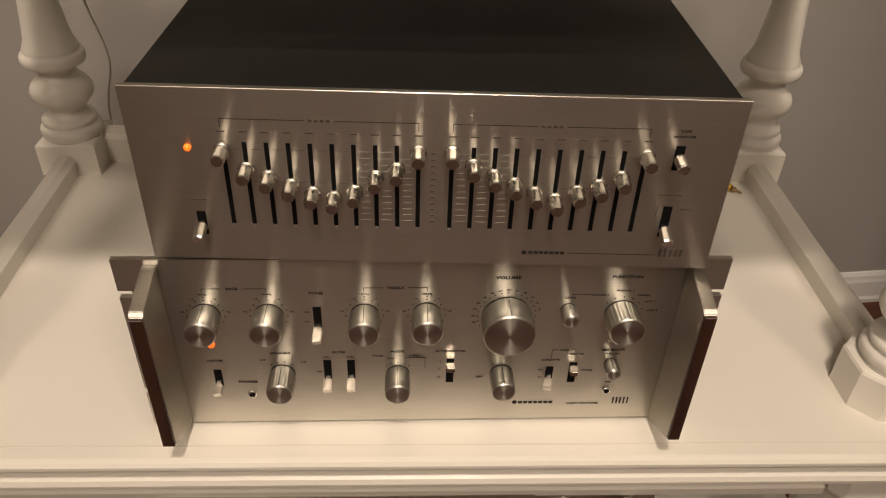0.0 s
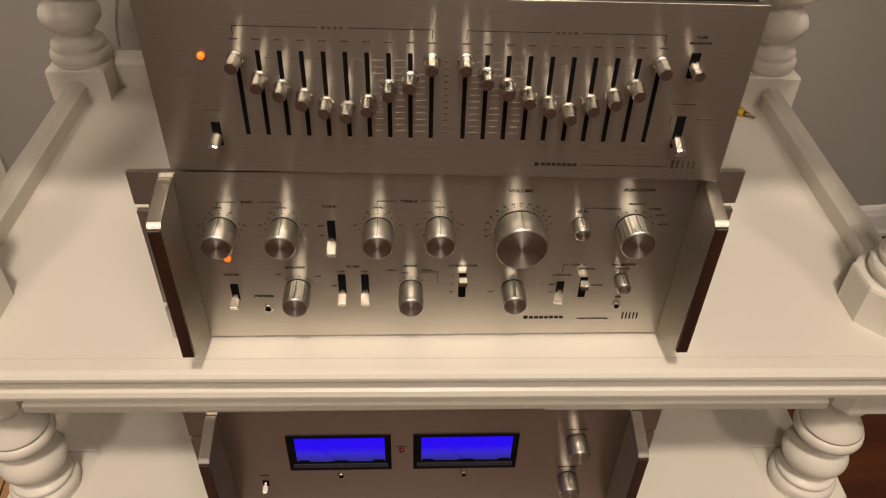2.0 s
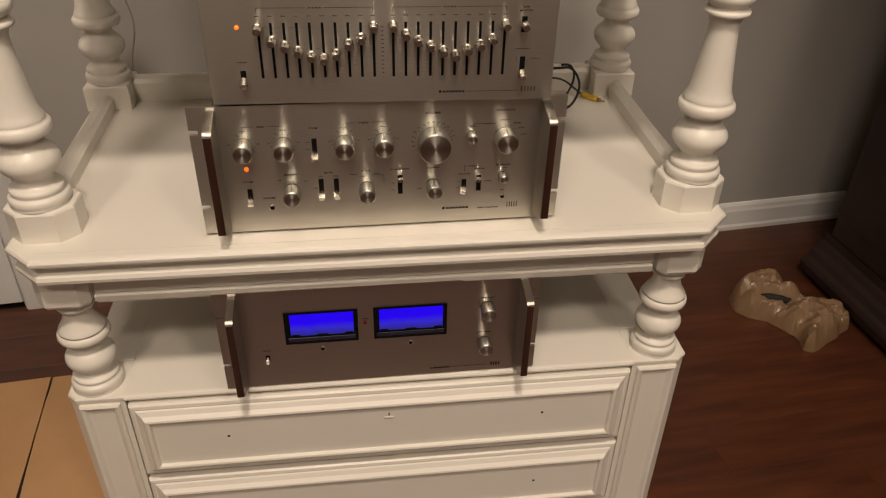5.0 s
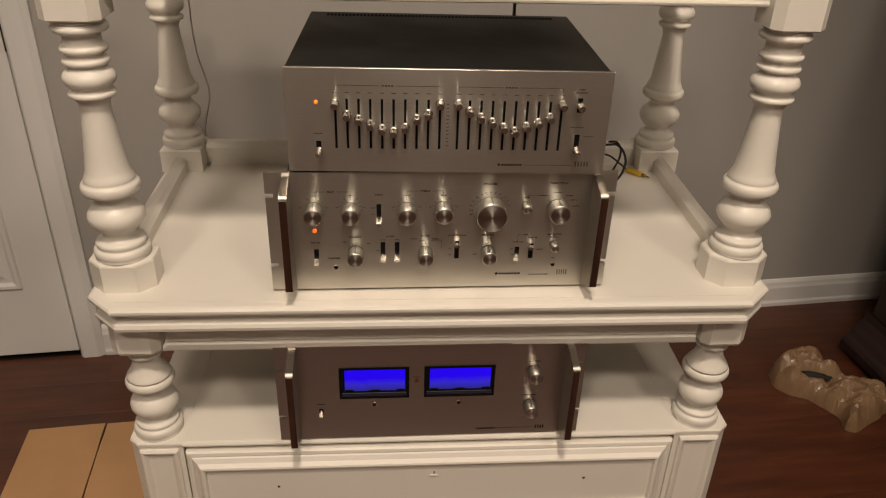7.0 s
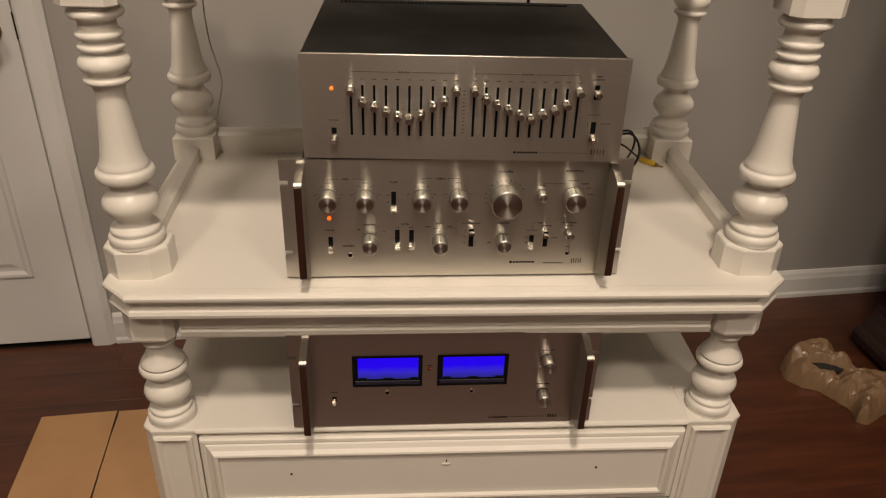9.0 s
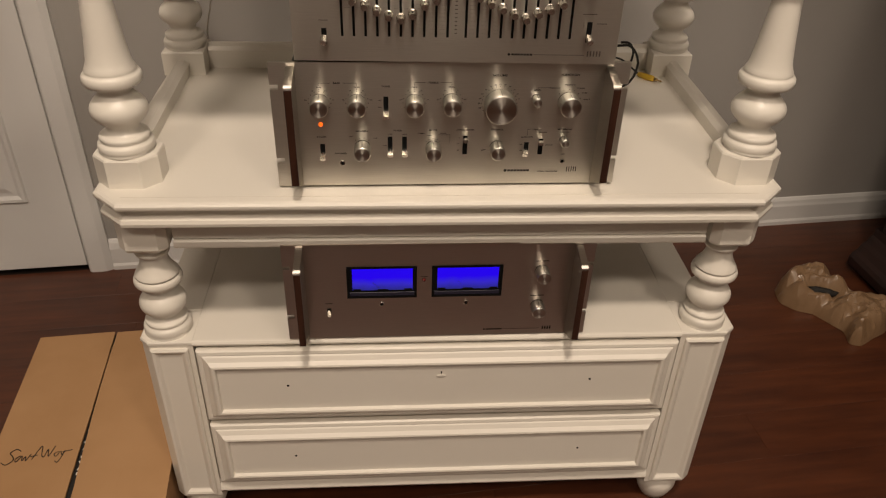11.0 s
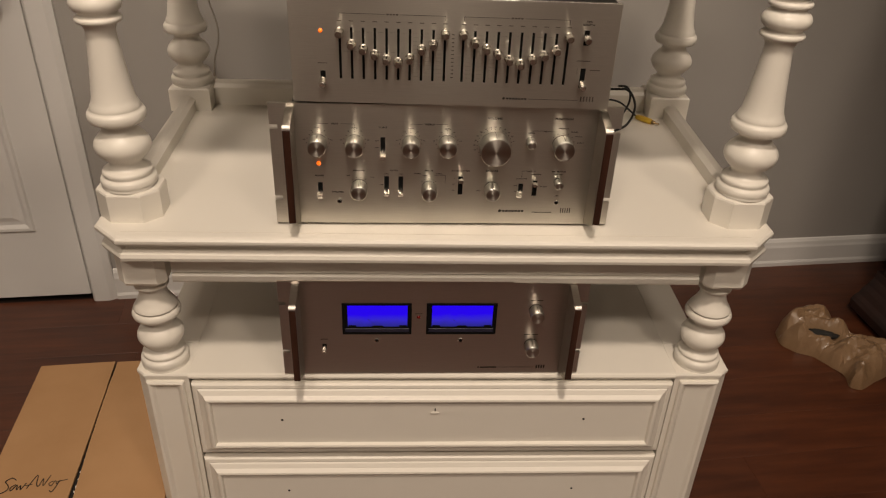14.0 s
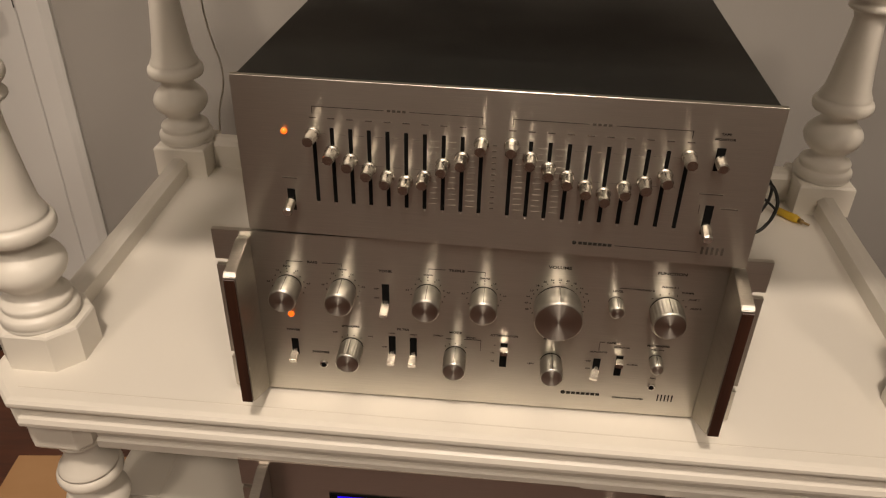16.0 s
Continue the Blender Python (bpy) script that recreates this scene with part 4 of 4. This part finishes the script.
# Dark strip laid on the body for the shade down between the flaps.
part("seam", box(-0.012, 0.014, -0.599, -0.001, 0.1126, 0.1133), HOLE, carton, "dark strip put in for shade between the flaps")
SCRAWL = (
    ((0.022, 0.022), (0.013, 0.027), (0.004, 0.021), (0.011, 0.013), (0.013, 0.005), (0.003, -0.001), (-0.006, 0.004)),
    ((0.024, 0.013), (0.017, 0.008), (0.020, 0.002), (0.027, 0.012), (0.029, 0.003), (0.034, 0.010), (0.036, 0.002), (0.042, 0.014)),
    ((0.042, 0.009), (0.054, 0.010)),
    ((0.046, 0.003), (0.057, 0.027), (0.061, 0.010), (0.066, 0.005), (0.070, 0.019), (0.074, 0.005), (0.081, 0.024)),
    ((0.090, 0.012), (0.083, 0.008), (0.088, 0.003), (0.093, 0.012), (0.097, 0.005), (0.101, 0.012), (0.094, -0.008), (0.088, -0.006)),
    ((0.097, 0.010), (0.114, 0.012)),
)
for line in SCRAWL:
    part("pen_mark", tube([(-0.128 + u, -0.358 + v * 1.25 + 0.05 * u, 0.1207) for u, v in line], 0.0009, 6), INK, left_flap, "scrawled dark pen mark")
for k in range(10):
    part("tape_scrap", box(0.0035 + 0.0006 * (k % 3), 0.0066, -0.0030 - 0.0007 * (k % 3), 0.0030, 0.1166, 0.1180), PALE, carton, "torn pale tape along the seam", pose(0, -0.285 - k * 0.0118 - 0.002 * (k % 2), 0, 0, 0, 17 * (k % 4) - 20))

# ---- plastic bag on the floor ----
BAG_PLAN = ((0.975, 0.690), (0.970, 0.630), (1.000, 0.600), (1.040, 0.585), (1.060, 0.550), (1.088, 0.510), (1.072, 0.463), (1.104, 0.450), (1.170, 0.487), (1.250, 0.535), (1.272, 0.570), (1.225, 0.630), (1.175, 0.660), (1.160, 0.715), (1.128, 0.772), (1.060, 0.752), (1.000, 0.725))


def bag_depth(x, y):
    """How far inside the bag's outline a place lies; negative outside."""
    inside, near = False, 9.0
    for k, (x1, y1) in enumerate(BAG_PLAN):
        x0, y0 = BAG_PLAN[k - 1]
        if (y0 > y) != (y1 > y) and x < x0 + (y - y0) * (x1 - x0) / (y1 - y0):
            inside = not inside
        dx, dy = x1 - x0, y1 - y0
        t = min(max(((x - x0) * dx + (y - y0) * dy) / (dx * dx + dy * dy), 0), 1)
        near = min(near, math.hypot(x - x0 - t * dx, y - y0 - t * dy))
    return near if inside else -near


def bag_height(x, y):
    """Height of the crumpled film: two puffed lobes, a gash between them, and sharp folds in several directions."""
    d = bag_depth(x, y)
    if d < 0:
        return -1.0
    h = (0.070 + 0.026 * math.exp(-((x - 1.03) ** 2 + (y - 0.70) ** 2) / 0.004)) * (1 - math.exp(-d / 0.020))
    gash = abs((y - 0.628) + 0.42 * (x - 1.075))
    h *= 1 - 0.55 * math.exp(-(gash / 0.016) ** 2) * (1 if 1.03 < x < 1.17 else 0.2)
    wx, wy = x + 0.012 * noise.noise((x * 16, y * 16, 3.1)), y + 0.012 * noise.noise((x * 16, y * 16, 8.7))
    for ax, ay, f, w in ((0.9, 0.42, 11, 0.0085), (-0.35, 0.94, 14, 0.0075), (0.6, -0.8, 19, 0.006), (0.2, 0.98, 41, 0.0026), (0.97, -0.2, 53, 0.0018)):
        q = (wx * ax + wy * ay) * f
        h += w * (abs((q % 1) - 0.5) * 4 - 1) * min(1, d / 0.02)
    return max(h, 0.002)


bag = tagged(new("plastic_bag"), "crumpled tan plastic carrier bag lying on the floor", "bag")
b = bmesh.new()
STEP, cells, jit = 0.0062, {}, random.Random(11)
for ix in range(52):
    for iy in range(56):
        x, y = 0.96 + (ix + jit.uniform(-0.32, 0.32)) * STEP, 0.44 + (iy + jit.uniform(-0.32, 0.32)) * STEP
        h = bag_height(x, y)
        if h >= 0:
            cells[ix, iy] = b.verts.new((x, y, h))
for ix, iy in list(cells):
    quad = [cells.get(k) for k in ((ix, iy), (ix + 1, iy), (ix + 1, iy + 1), (ix, iy + 1))]
    if all(quad):
        for tri in ((quad[0], quad[1], quad[2]), (quad[0], quad[2], quad[3])) if (ix + iy) % 2 else ((quad[0], quad[1], quad[3]), (quad[1], quad[2], quad[3])):
            b.faces.new(tri)
bmesh.ops.delete(b, geom=[v for v in b.verts if not v.link_faces], context="VERTS")
for v in b.verts:
    if v.is_boundary:
        v.co.z = 0.0012
# draw the cut edge into a smooth line
rim = [v for v in b.verts if v.is_boundary]
for turn in range(6):
    mid = {v: sum((e.other_vert(v).co for e in v.link_edges if e.is_boundary), Vector()) / 2 for v in rim if sum(e.is_boundary for e in v.link_edges) == 2}
    for v, place in mid.items():
        v.co = v.co.lerp(place, 0.6)
part("film", soften(b, 20), BAG, bag)
# A dark blob set in the gash for the shade of the bag's mouth.
b = bmesh.new()
bmesh.ops.create_icosphere(b, subdivisions=3, radius=1.0)
for v in b.verts:
    d = v.co.copy()
    k = 1 + 0.5 * noise.noise(d * 2.2)
    v.co = Vector((1.072 + d.x * 0.034 * k + d.y * 0.006, 0.628 + d.y * 0.010 * k - d.x * 0.015, 0.046 + d.z * 0.012))
part("dark_lining", b, HOLE, bag, "dark blob standing in for shade in the open mouth")

# ---- dark wooden furniture by the wall ----
chest = tagged(new("wooden_chest"), "tall dark mahogany chest on a moulded plinth by the wall", "chest")
chest.matrix_basis = pose(1.242, 0.800, 0, 0, 0, 5.0)
part("body", box(0.050, 0.64, -0.56, -0.02, 0.135, 1.30, 0.004, 2), DARKWOOD, chest)
part("plinth", extrude([(0.004, 0.014), (-0.002, 0.022), (-0.003, 0.044), (0.003, 0.056), (0.014, 0.064), (0.022, 0.080), (0.034, 0.092), (0.040, 0.104), (0.047, 0.112), (0.048, 0.1345), (0.64, 0.1345), (0.64, 0.014)], -0.60, 0.0, "y"), DARKWOOD, chest)
part("side_panel", box(0.044, 0.0502, -0.50, -0.08, 0.20, 1.22, 0.004, 2), DARKWOOD, chest)
for x in (0.06, 0.58):
    for y in (-0.54, -0.05):
        part("foot", lathe([(0.022, 0.0), (0.030, 0.005), (0.032, 0.0145)], 24), DARKWOOD, chest, "", pose(x, y, 0))

# ---- floor planks, along the wall ----
WIDTH, rng = 0.127, random.Random(5)
shared = {}
TURN = radians(YAW)
for row in range(46):
    y0 = -0.005 - (row + 1) * WIDTH
    x = (-3.15 + y0 * math.sin(TURN)) / math.cos(TURN)
    last = (3.55 + y0 * math.sin(TURN)) / math.cos(TURN)
    first_cut = rng.choice((0.35, 0.6, 0.85, 1.1))
    while x < last - 0.05:
        n = round(min(first_cut or rng.choice((0.9, 1.2, 1.5, 1.8)), last - x), 2)
        first_cut = None
        if 0.9364 + (x + n) * math.sin(TURN) + y0 * math.cos(TURN) > -4.55:
            if n in shared:
                ob = new("plank", shared[n])
                ob.parent = floor
            else:
                ob = part("plank", box(0.0001, n - 0.0001, 0.0001, WIDTH - 0.0001, -0.0118, 0.0, 0.00025, 1), PLANK, floor)
                shared[n] = ob.data
            ob.matrix_basis = WALLM @ pose(x, y0, 0)
        x += n
